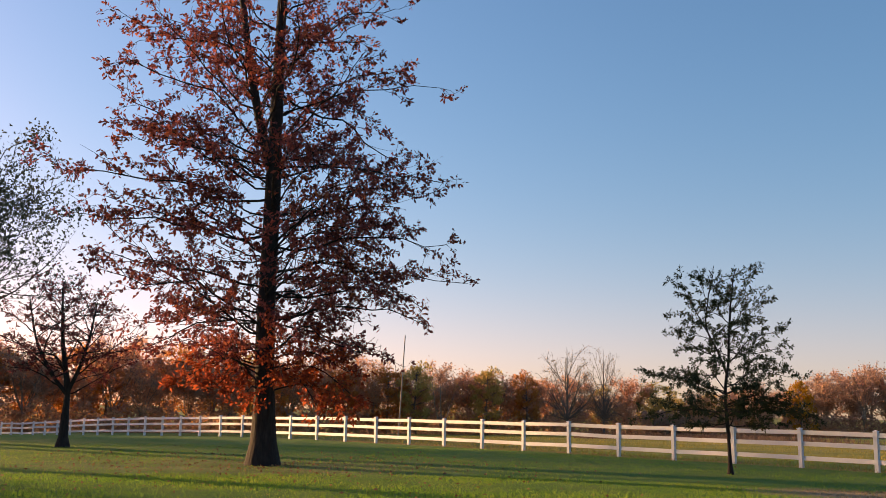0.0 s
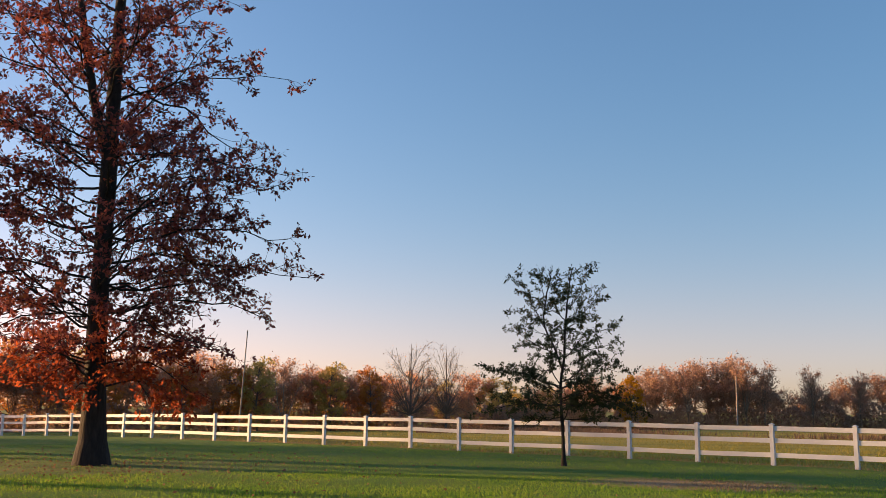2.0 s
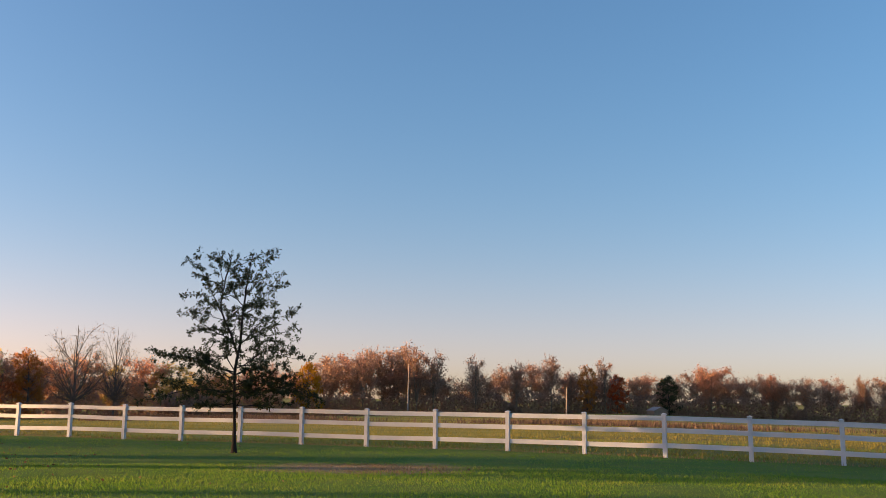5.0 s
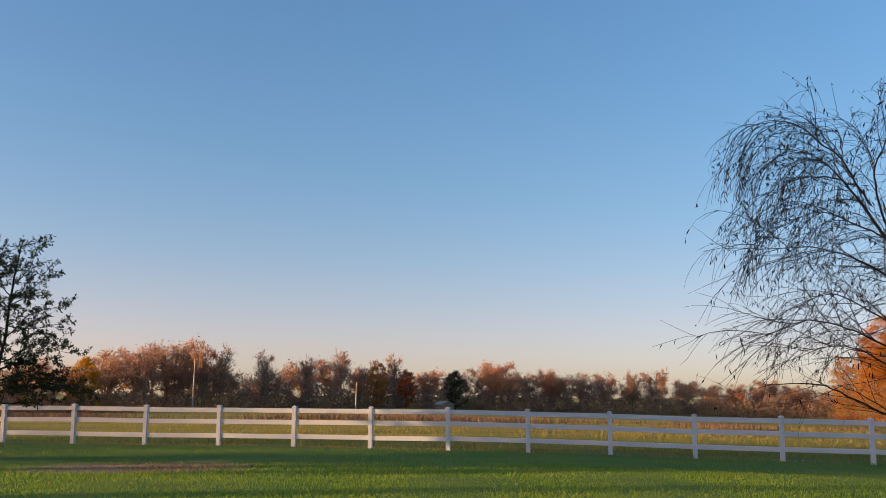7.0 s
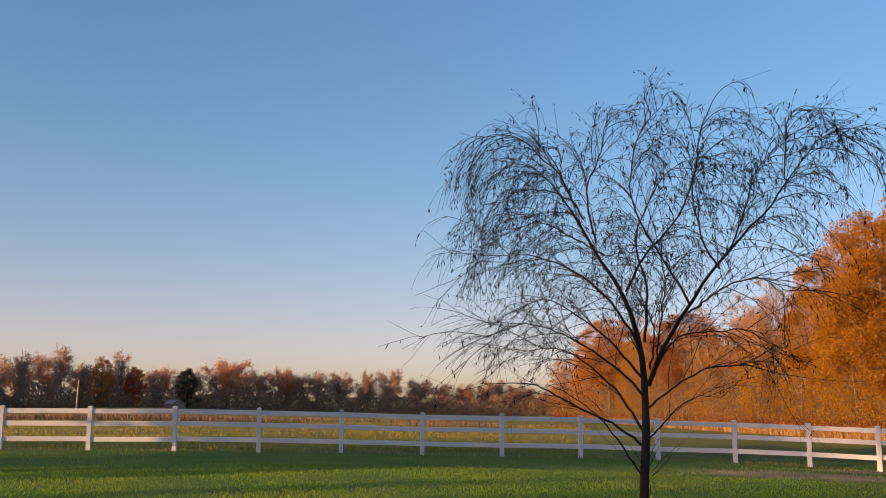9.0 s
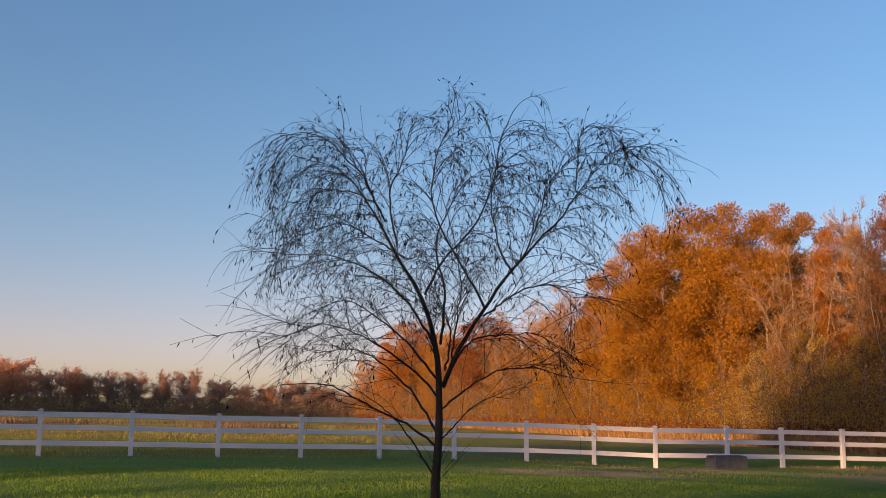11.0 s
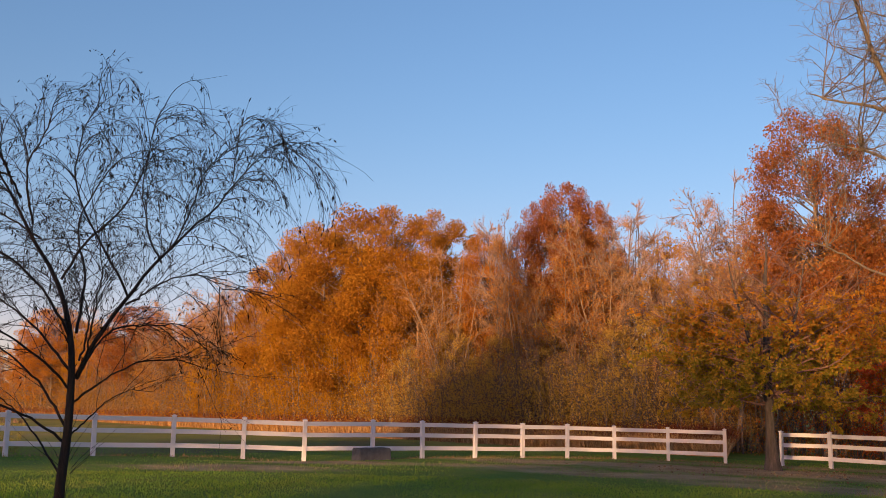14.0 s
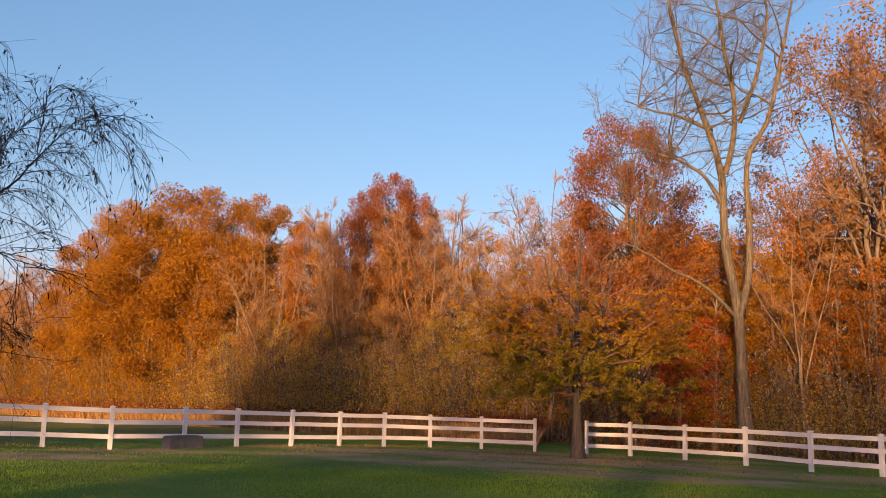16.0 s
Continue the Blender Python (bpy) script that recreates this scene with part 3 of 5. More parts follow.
def clothe(rng, limb, r0, thin, inner=0.25, every=0.42, twig_every=0.2, share=0.42, flat=0.6, lift=0.1, twig=(0.2, 0.5), leafless=0.0, wobble=0.12):
    """Side branches and twigs along a limb: their lines, the twigs' ends and the ways that they point."""
    lines, tips, ways = [(limb, np.linspace(r0, thin * 1.6, len(limb)), 5)], [], []
    L = np.linalg.norm(np.diff(limb, axis=0), axis=1).sum()
    count = max(3, int(L * (1 - inner) / every))
    turn = rng.choice([-1, 1])
    for j in range(count + 1):
        f = inner + (1 - inner) * min((j + rng.uniform(0.1, 0.9)) / count, 0.995)
        q, e = along(limb, f)
        e = e / np.linalg.norm(e)
        turn = -turn
        s = np.cross(e, (0, 0, 1.0)) * turn
        s = s / (np.linalg.norm(s) + 1e-9) * (0.45 + flat) + rng.normal(size=3) * (1 - flat) * 0.8
        ang = rng.uniform(0.5, 1.0)
        way = e * math.cos(ang) + s / (np.linalg.norm(s) + 1e-9) * math.sin(ang) + np.array([0, 0, rng.uniform(-0.1, 0.3)])
        ln = (share * L * (1.12 - f) + 0.35) * rng.uniform(0.7, 1.2)
        sub = bend(rng, q, way, ln, 6, wobble, lift)
        lines.append((sub, np.linspace(max(r0 * (1 - f) * 0.55, thin * 1.6), thin, 6), 3))
        if rng.uniform() < leafless * f:
            continue
        m = max(2, int(ln / twig_every))
        for i in range(m):
            g = 0.2 + 0.8 * (i + rng.uniform()) / m
            p, d = along(sub, min(g, 0.99))
            tw = bend(rng, p, side_way(rng, d, rng.uniform(0.3, 1.0), 0.3), rng.uniform(*twig) * (1.1 - 0.3 * g), 3, wobble, lift)
            lines.append((tw, np.linspace(thin, thin * 0.6, 3), 3))
            e2 = tw[-1] - tw[-2]
            tips.append(tw[-1])
            ways.append(e2 / np.linalg.norm(e2))
    return lines, tips, ways


def swing(az):
    """Turns (sideways, deep, up), as seen from the camera's place towards az, into the world's axes."""
    c, s = math.cos(radians(az)), math.sin(radians(az))
    return lambda p: np.array([p[0] * c - p[1] * s, p[0] * s + p[1] * c, p[2]])


def limbed_tree(name, az, r, label, bark_mat, leaf_mat, stems, limbs, reach, extra, leaves, size, seed, droop=0.35, thin=0.006, stout=0.011, sag=0.05, leaf_back=0.1, crown_label="", tone=None, limb_mat=None, leaf_top=None, twig_mat=None, knots=0.012, gnarl=0.017, **more):
    """A tree of given stems, [(radius, points)], and limbs, (stem, height, tip), with more limbs inside the crown's reach, (height, half width)."""
    rng = np.random.default_rng(seed)
    to = swing(az)
    root = thing(name, on_ground(az, r), label, "tree")
    made, wood = [], []
    for r0, pts in stems:
        line = smooth_line([to(p) for p in pts], 24)
        line[1:-1] += np.cumsum(rng.normal(size=(22, 3)) * knots, 0) * np.linspace(0, 1, 22)[:, None]
        z = line[:, 2]
        rad = (r0 * (1 - np.linspace(0, 1, 24)) ** 0.75 + 0.012) * (1 + rng.normal(size=24) * 0.05)
        if pts[0][2] <= 0:
            rad = rad * (1 + 0.9 * np.exp(-np.maximum(z, 0) / (r0 * 2.0)))
        made.append((line, rad))
        wood.append((line, rad, 12))
    under("trunk", quads("trunk", *tubes(wood)), bark_mat, root, smooth=True)
    plan = [(k, z, to(tip)) for k, z, tip in limbs]
    zs, ws = zip(*reach)
    share = np.linspace(zs[0], zs[-1], 60)
    weight = np.cumsum(np.interp(share, zs, ws) + 0.1)
    for i in range(extra):
        z = float(np.interp((i + rng.uniform()) / extra * weight[-1], weight, share))
        a = i * 2.4 + rng.normal() * 0.3
        R = float(np.interp(z, zs, ws)) * rng.uniform(0.55, 1.0)
        k = int(rng.integers(len(stems)))
        line = made[k][0]
        rise = rng.uniform(0.0, 0.35) + 0.5 * (z - zs[0]) / (zs[-1] - zs[0])
        zb = min(z - rise * R, line[-1, 2] - 0.4)
        if zb < line[0, 2] + 0.2:
            k, line = 0, made[0][0]
            zb = min(max(zb, zs[0] * 0.9), line[-1, 2] - 0.4)
        c = along(line, 0.5)[0] if k else made[0][0][0]
        plan.append((k, zb, np.array([c[0] * 0.5 + math.cos(a) * R, c[1] * 0.5 + math.sin(a) * R, z])))
    tips, ways = [], []
    for k, z, tip in plan:
        line, rad = made[k]
        x = float(np.interp(z, line[:, 2], np.arange(24)))
        p, _ = along(line, x / 23)
        out = tip - p
        L = np.linalg.norm(out)
        mid = p + out * rng.uniform(0.4, 0.6) + np.array([0, 0, rng.normal() * 0.05 * L + sag * L]) + rng.normal(size=3) * 0.05 * L
        limb = smooth_line([p, mid, tip], 9)
        limb[1:] += np.cumsum(rng.normal(size=(8, 3)) * gnarl * L, 0)
        own, t, w = clothe(rng, limb, min(float(np.interp(x, np.arange(24), rad)) * 0.6, stout * L + 0.008), thin, **more)
        under("limb", quads("limb", *tubes(own)), limb_mat or bark_mat, root, smooth=True)
        tips += t
        ways += w
    if twig_mat:
        haze = rosettes(rng, np.array(tips), np.array(ways), 3, (0.55, 0.022), -0.1, 0.2, 0.5)
        tagged(under("twig_haze", quads("twig_haze", *haze), twig_mat, root), "haze of fine bare twigs", kind="stuff")
    if leaf_top:
        keep = [i for i, t in enumerate(tips) if t[2] + rng.normal() * leaf_top[1] < leaf_top[0]]
        tips, ways = [tips[i] for i in keep], [ways[i] for i in keep]
    if leaf_mat is None:
        return root
    v, f = rosettes(rng, np.array(tips), np.array(ways), leaves, size, droop, leaf_back)
    if tone is None:
        under("crown", quads("crown", v, f), leaf_mat, root, crown_label)
    else:
        other, height, text, blur = tone
        q = v.reshape(-1, 4, 3)
        is_low = q[:, 0, 2] + rng.normal(size=len(q)) * blur < height
        for some, mat, words in ((~is_low, leaf_mat, crown_label), (is_low, other, text)):
            w = q[some].reshape(-1, 3)
            under("crown", quads("crown", w, np.arange(len(w)).reshape(-1, 4)), mat, root, words)
    return root


# the great oak on the lawn
OAK = on_ground(10.3, 27.6)
oak_tree = limbed_tree("oak_tree", 10.3, 27.6, "tall oak with dark ridged trunk and thinning dark-red autumn leaves", BARK_DARK, OAK_LEAF,
                       [(0.29, ((0.03, 0, -0.3), (0.0, 0, 1.2), (-0.08, 0, 3.7), (-0.06, 0, 8.7), (-0.06, 0.2, 13.8), (0.15, 0.3, 21.5))),
                        (0.13, ((-0.09, 0, 8.3), (-0.5, -0.15, 9.6), (-0.85, -0.25, 11.2), (-1.3, -0.3, 13.7), (-2.0, -0.5, 19.0)))],
                       [(1, 11.3, (-4.9, 0.4, 13.5)), (0, 11.6, (3.4, -0.5, 14.3)), (0, 10.9, (4.9, 0.8, 9.7)), (0, 8.4, (4.6, -1.0, 8.5)), (0, 5.4, (5.3, 0.6, 5.9)), (0, 4.9, (4.5, -0.8, 4.5)),
                        (0, 3.9, (3.6, 0.4, 3.1)), (0, 7.6, (-5.5, 0.5, 8.4)), (0, 8.8, (-5.0, -0.8, 10.8)), (0, 6.5, (-5.5, -0.4, 6.9)), (0, 5.9, (-5.0, 1.0, 6.0)), (0, 5.0, (-4.5, -1.2, 5.1)),
                        (0, 4.4, (-4.0, 0.3, 4.0)), (0, 3.8, (-3.3, -0.9, 3.1)), (0, 7.0, (4.0, 1.5, 7.3)), (0, 8.2, (-4.9, 0.2, 9.6)), (1, 10.2, (-4.4, -0.4, 12.2)), (0, 4.6, (4.9, 1.0, 5.0)), (0, 4.2, (4.2, -1.4, 3.7)), (0, 6.2, (4.7, -0.9, 6.8)), (0, 9.4, (4.0, 0.9, 12.4)), (1, 10.5, (-3.6, 1.2, 12.0)), (0, 10.0, (4.4, -0.3, 11.0))],
                       [(2.9, 3.6), (3.6, 4.6), (5.0, 5.0), (6.5, 4.9), (8.5, 4.8), (10.5, 4.4), (12.5, 4.0), (15, 3.4), (19, 2.4), (21, 1.0)],
                       88, 6.3, (0.155, 0.074), 11, droop=0.4, thin=0.0055, stout=0.0065, every=0.38, twig_every=0.17, leafless=0.25, leaf_back=0.13, inner=0.16, wobble=0.24, gnarl=0.03,
                       crown_label="dark red and rust oak leaves with sky gaps")


def low_boughs():
    """Boughs close above the foot of the oak, their leaves coloured as if sunlit."""
    rng = np.random.default_rng(12)
    to, tips, ways = swing(10.3), [], []
    for i, (z, tip) in enumerate(((2.6, (-2.3, -0.4, 2.3)), (2.5, (2.5, -0.6, 1.9)), (2.4, (-1.3, -1.6, 2.1)), (2.2, (1.5, -1.4, 1.5)), (2.0, (2.3, 0.8, 1.5)), (2.7, (-2.2, 0.9, 2.6)),
                                  (2.9, (2.2, -1.2, 2.6)), (1.9, (-0.7, -1.3, 1.6)), (2.8, (0.4, -2.2, 2.5)), (3.0, (-1.2, 2.0, 2.6)))):
        limb = smooth_line([to((-0.05, 0, z)), to((tip[0] * 0.5, tip[1] * 0.5, z + 0.25)), to(tip)], 9)
        own, t, w = clothe(rng, limb, 0.03, 0.0055, inner=0.15, every=0.26, twig_every=0.15, wobble=0.2)
        under("limb", quads("limb", *tubes(own)), BARK_DARK, oak_tree, smooth=True)
        tips += t
        ways += w
    under("crown", quads("crown", *rosettes(rng, np.array(tips), np.array(ways), 9, (0.165, 0.07), 0.4, 0.14)), LIT_OAK, oak_tree, "oak leaves on the low boughs, coloured orange-red as if sunlit")


low_boughs()

# the young tree by the fence
limbed_tree("young_oak_tree", -16.8, 28.3, "slender young tree with sparse dark green leaves near the fence", BARK_DARK, GREEN_LEAF,
            [(0.05, ((-0.05, 0, -0.2), (-0.08, 0, 1.0), (-0.12, 0, 2.2), (0.02, 0, 3.3), (0.06, 0.0, 4.3), (0.25, 0, 5.75))),
             (0.022, ((-0.05, 0, 2.7), (-0.3, 0.1, 3.4), (-0.62, 0.1, 4.2), (-0.55, 0, 5.0), (-0.48, 0, 5.75)))],
            [(0, 2.2, (-2.35, 0.2, 2.85)), (0, 2.1, (-1.5, -0.4, 2.45)), (0, 1.75, (-2.4, -0.2, 1.45)), (0, 2.4, (1.6, 0.2, 2.7)), (0, 1.9, (1.75, -0.3, 1.75)), (0, 1.6, (1.9, 0.3, 1.4)),
             (1, 3.9, (-1.4, 0.1, 5.25)), (0, 3.1, (1.45, -0.2, 4.1)), (1, 3.2, (-1.4, -0.2, 3.8)), (0, 4.0, (1.05, 0.2, 5.05)), (0, 3.4, (1.3, 0.4, 3.5)), (0, 4.5, (0.6, -0.2, 5.65)),
             (1, 4.6, (-0.85, 0.2, 5.5)), (0, 1.8, (0.8, -1.4, 1.6)), (0, 2.3, (-0.7, 1.3, 2.6))],
            [(1.5, 1.9), (1.9, 1.7), (2.2, 0.7), (2.7, 1.7), (3.2, 0.8), (4.0, 1.2), (4.8, 1.1), (5.4, 0.8), (5.9, 0.3)],
            28, 12, (0.1, 0.04), 23, droop=0.25, thin=0.0032, stout=0.0085, every=0.19, twig_every=0.11, twig=(0.08, 0.26), leaf_back=0.08, inner=0.14, wobble=0.2)

# the small tree farther along the lawn
limbed_tree("small_tree", 21.4, 38.5, "small lawn tree with dark trunk and half-shed reddish leaves", BARK_DARK, OAK_LEAF,
            [(0.14, ((0.1, 0, -0.2), (0.1, 0, 1.0), (0.12, 0, 2.1), (-0.1, 0, 3.4), (-0.3, 0, 6.2))), (0.07, ((0.12, 0, 2.0), (0.5, -0.2, 3.0), (0.8, -0.3, 4.2), (0.9, -0.3, 5.4))),
             (0.07, ((0.1, 0, 1.9), (-0.5, 0.2, 2.7), (-1.1, 0.4, 3.9), (-1.5, 0.4, 5.6)))],
            [(0, 1.9, (-2.4, 0.2, 2.9)), (0, 1.9, (1.9, 0.3, 3.0)), (1, 2.6, (2.4, -0.3, 4.1)), (2, 2.8, (-2.8, 0.3, 4.4))],
            [(2.6, 1.8), (3.2, 2.6), (4.2, 2.9), (5.4, 2.4), (6.4, 1.2)], 42, 7, (0.13, 0.06), 31, thin=0.006, stout=0.01, every=0.3, twig_every=0.2, leafless=0.3, wobble=0.2)

# the large pale-leaved tree at the end of the lawn, then unseen trees added to shade the grass


def billow(seed, height, base, spread, clumps, per, size, puff=0.3, trunk_r=0.17, hollow=0.55, stem_r=0.03, lean=0.0, flatness=0.62, low=0.0, slim=0.8):
    """A full crown of leafy clumps, each at the end of its own limb: the wood and the leaves."""
    rng = np.random.default_rng(seed)
    mid, half = (height + base) / 2, (height - base) / 2
    n = 10
    z = np.linspace(0, height * 0.86, n)
    trunk = np.column_stack([np.cumsum(rng.normal(size=n)) * 0.07 + lean * z / height, np.cumsum(rng.normal(size=n)) * 0.07, z])
    trunk[0] = (0, 0, -0.3)
    rad = trunk_r * (1 - z / height) ** 0.8 + 0.015
    lines, pos = [(trunk, rad, 7)], []
    for i in range(clumps):
        u = 1 - 2 * (i + 0.5) / clumps
        a = i * 2.39996 + rng.normal() * 0.25
        k = hollow + (1 - hollow) * math.sqrt(rng.uniform())
        w = math.sqrt(max(0.0, 1 - u * u)) * (1 + low * max(0.0, -u))
        c = np.array([math.cos(a) * w * spread * k, math.sin(a) * w * spread * k, mid + u * half * k])
        c += rng.normal(size=3) * spread * 0.06
        c[:2] += [np.interp(c[2], trunk[:, 2], trunk[:, j]) for j in (0, 1)]
        zb = max(base * 0.75, min(c[2] - rng.uniform(0.35, 0.8) * np.hypot(c[0], c[1]), z[-2]))
        b = np.array([np.interp(zb, trunk[:, 2], trunk[:, 0]), np.interp(zb, trunk[:, 2], trunk[:, 1]), zb])
        m = (b + c) / 2 + rng.normal(size=3) * 0.25
        lines.append((np.array([b, m, c]), np.array([stem_r * 1.6, stem_r, stem_r * 0.35]), 3))
        s = spread * puff * rng.uniform(0.7, 1.25)
        q = rng.normal(size=(int(per * rng.uniform(0.6, 1.4)), 3))
        q *= (rng.uniform(0.1, 1.0, len(q)) ** 0.55)[:, None] / (np.linalg.norm(q, axis=1)[:, None] + 1e-6)
        pos.append(c + q * np.array([s, s, s * flatness]))
    return tubes(lines), leaf_tris(rng, np.concatenate(pos), size, size * slim, 0.25), None


def fan(seed, height, fork, stems, spread, twig_size=(0.75, 0.022), fuzz=7, flecks=0, fleck=0.12, trunk_r=0.15, fan_out=0.35, arms=7, thick=0.011, puff=0.22, twigs=7):
    """A bare or thinly leaved tree: a trunk that divides into rising stems, each with side branches and a haze of fine twigs."""
    rng = np.random.default_rng(seed)
    top = height * 0.97
    zf = fork * height
    trunk = bend(rng, (0, 0, -0.3), (rng.normal() * 0.04, rng.normal() * 0.04, 1), zf + 0.3, 7, 0.025, 0.1)
    lines, pos, way, spots = [(trunk, np.linspace(trunk_r, trunk_r * 0.75, 7), 7)], [], [], []
    for i in range(stems):
        a = i * 2.4 + rng.uniform(-0.4, 0.4)
        lean = fan_out * rng.uniform(0.35, 1.1) if i else 0.08
        p, _ = along(trunk, rng.uniform(0.72, 0.99) if i else 0.99)
        L = (top - p[2]) * (1.02 - 0.25 * lean) * rng.uniform(0.8, 1.05)
        st = bend(rng, p, (math.cos(a) * lean, math.sin(a) * lean, 1), L, 9, 0.07, 0.03)
        r0 = trunk_r * rng.uniform(0.4, 0.65)
        lines.append((st, np.linspace(r0, thick, 9), 4))
        for j in range(arms):
            f = 0.2 + 0.8 * (j + rng.uniform()) / arms
            q, d = along(st, min(f, 0.99))
            reach = spread * (0.95 - 0.6 * f) * rng.uniform(0.5, 1.1)
            br = bend(rng, q, side_way(rng, d, rng.uniform(0.6, 1.2)), reach, 5, 0.16, 0.16)
            lines.append((br, np.linspace(max(r0 * (1 - f) * 0.5, thick * 1.2), thick * 0.7, 5), 3))
            for _ in range(twigs):
                g = rng.uniform(0.2, 1.0)
                s0, e = along(br, min(g, 0.99))
                tw = bend(rng, s0, side_way(rng, e, rng.uniform(0.3, 0.9)), reach * rng.uniform(0.25, 0.5) + 0.2, 3, 0.16, 0.15)
                lines.append((tw, np.linspace(thick * 0.7, thick * 0.35, 3), 3))
                w = rng.uniform(0.1, 1.0, fuzz)[:, None]
                pos.append(tw[0] + (tw[-1] - tw[0]) * w)
                way.append(np.repeat([(tw[-1] - tw[0]) / np.linalg.norm(tw[-1] - tw[0])], fuzz, 0))
                if flecks:
                    m = rng.poisson(flecks)
                    spots.append(tw[-1] + rng.normal(size=(m, 3)) * puff)
    p, w = np.concatenate(pos), np.concatenate(way)
    d = w + rng.normal(size=p.shape) * 0.5
    d[:, 2] += 0.4
    d /= np.linalg.norm(d, axis=1)[:, None]
    side = np.cross(d, rng.normal(size=p.shape))
    side /= np.linalg.norm(side, axis=1)[:, None] + 1e-9
    L, W = (twig_size[0] * rng.uniform(0.5, 1.2, len(p)))[:, None], twig_size[1]
    haze = (np.stack([p - side * W / 2, p + side * W / 2, p + d * L], 1).reshape(-1, 3), np.arange(3 * len(p)).reshape(-1, 3))
    leaves = leaf_tris(rng, np.concatenate(spots), fleck, fleck * 0.8, 0.3) if spots else None
    return tubes(lines), leaves, haze


SHADE = fan(41, 13.6, 0.2, 11, 6.6, twig_size=(0.5, 0.02), fuzz=4, flecks=24, fleck=0.15, trunk_r=0.3, fan_out=0.72, arms=9, thick=0.016, puff=0.3)
shade_tree = tree("shade_tree", on_ground(28.6, 44.0), SHADE, BARK_DARK, GREYGREEN_LEAF, "large spreading tree with thin grey-green leaves", group="lawn trees", twig_mat=BARK_DARK)
# out-of-view trees, added only to block sun from lawn, fence and wood
HIGH = grow(42, 18.0, 0.4, 9.5, [(0, 1.0), (0.5, 3.5), (0.6, 5.6), (0.7, 6.2), (0.88, 5.0), (1, 2.4)], 56, 5, 3, rise=(0.3, 1.15), per_twig=1.8,
            leaf_size=(0.34, 0.26), scatter=0.3, wobble=0.06, bare_wood=False, coarse=True, stout=0.014, jitter=0.2, tris=True)
LOW = grow(43, 17.0, 0.4, 1.8, [(0, 3.0), (0.15, 4.8), (0.4, 6.2), (0.7, 6.0), (0.88, 4.6), (1, 2.2)], 70, 5, 3, rise=(0.1, 1.15), per_twig=2.7,
           leaf_size=(0.34, 0.26), scatter=0.3, wobble=0.06, bare_wood=False, coarse=True, stout=0.014, jitter=0.2, tris=True)
for built, spots in ((HIGH, ((37.5, 58, 0.88, 2.5), (43.5, 68, 1.04, 1.2), (47.5, 58, 1.03, 3.2))),
                     (LOW, ((38.9, 80, 0.82, 2.0), (42.6, 84, 0.74, 4.4), (54, 57, 1.05, 0.5), (62.5, 52, 1.05, 4.0), (58, 66, 0.88, 2.6), (66.5, 64, 1.0, 5.4), (73, 44, 1.0, 1.0), (86, 38, 0.95, 5.0), (101, 42, 1.0, 3.0)))):
    first = None
    for az, r, s, turn in spots:
        m = Matrix.Translation(on_ground(az, r)) @ Euler((0, 0, turn)).to_matrix().to_4x4() @ Matrix.Scale(s, 4)
        if first is None:
            first = tree("shade_tree", (0, 0, 0), built, BARK_DARK, GREYGREEN_LEAF, "unseen tree added on the sunny side to cast shade", group="lawn trees")
            first.matrix_basis = m
        else:
            copy_thing(first, Matrix.Identity(4)).matrix_basis = m


# ------------------------------------------------------------------ the weeping tree
WILLOW = on_ground(-68.9, 11.0)


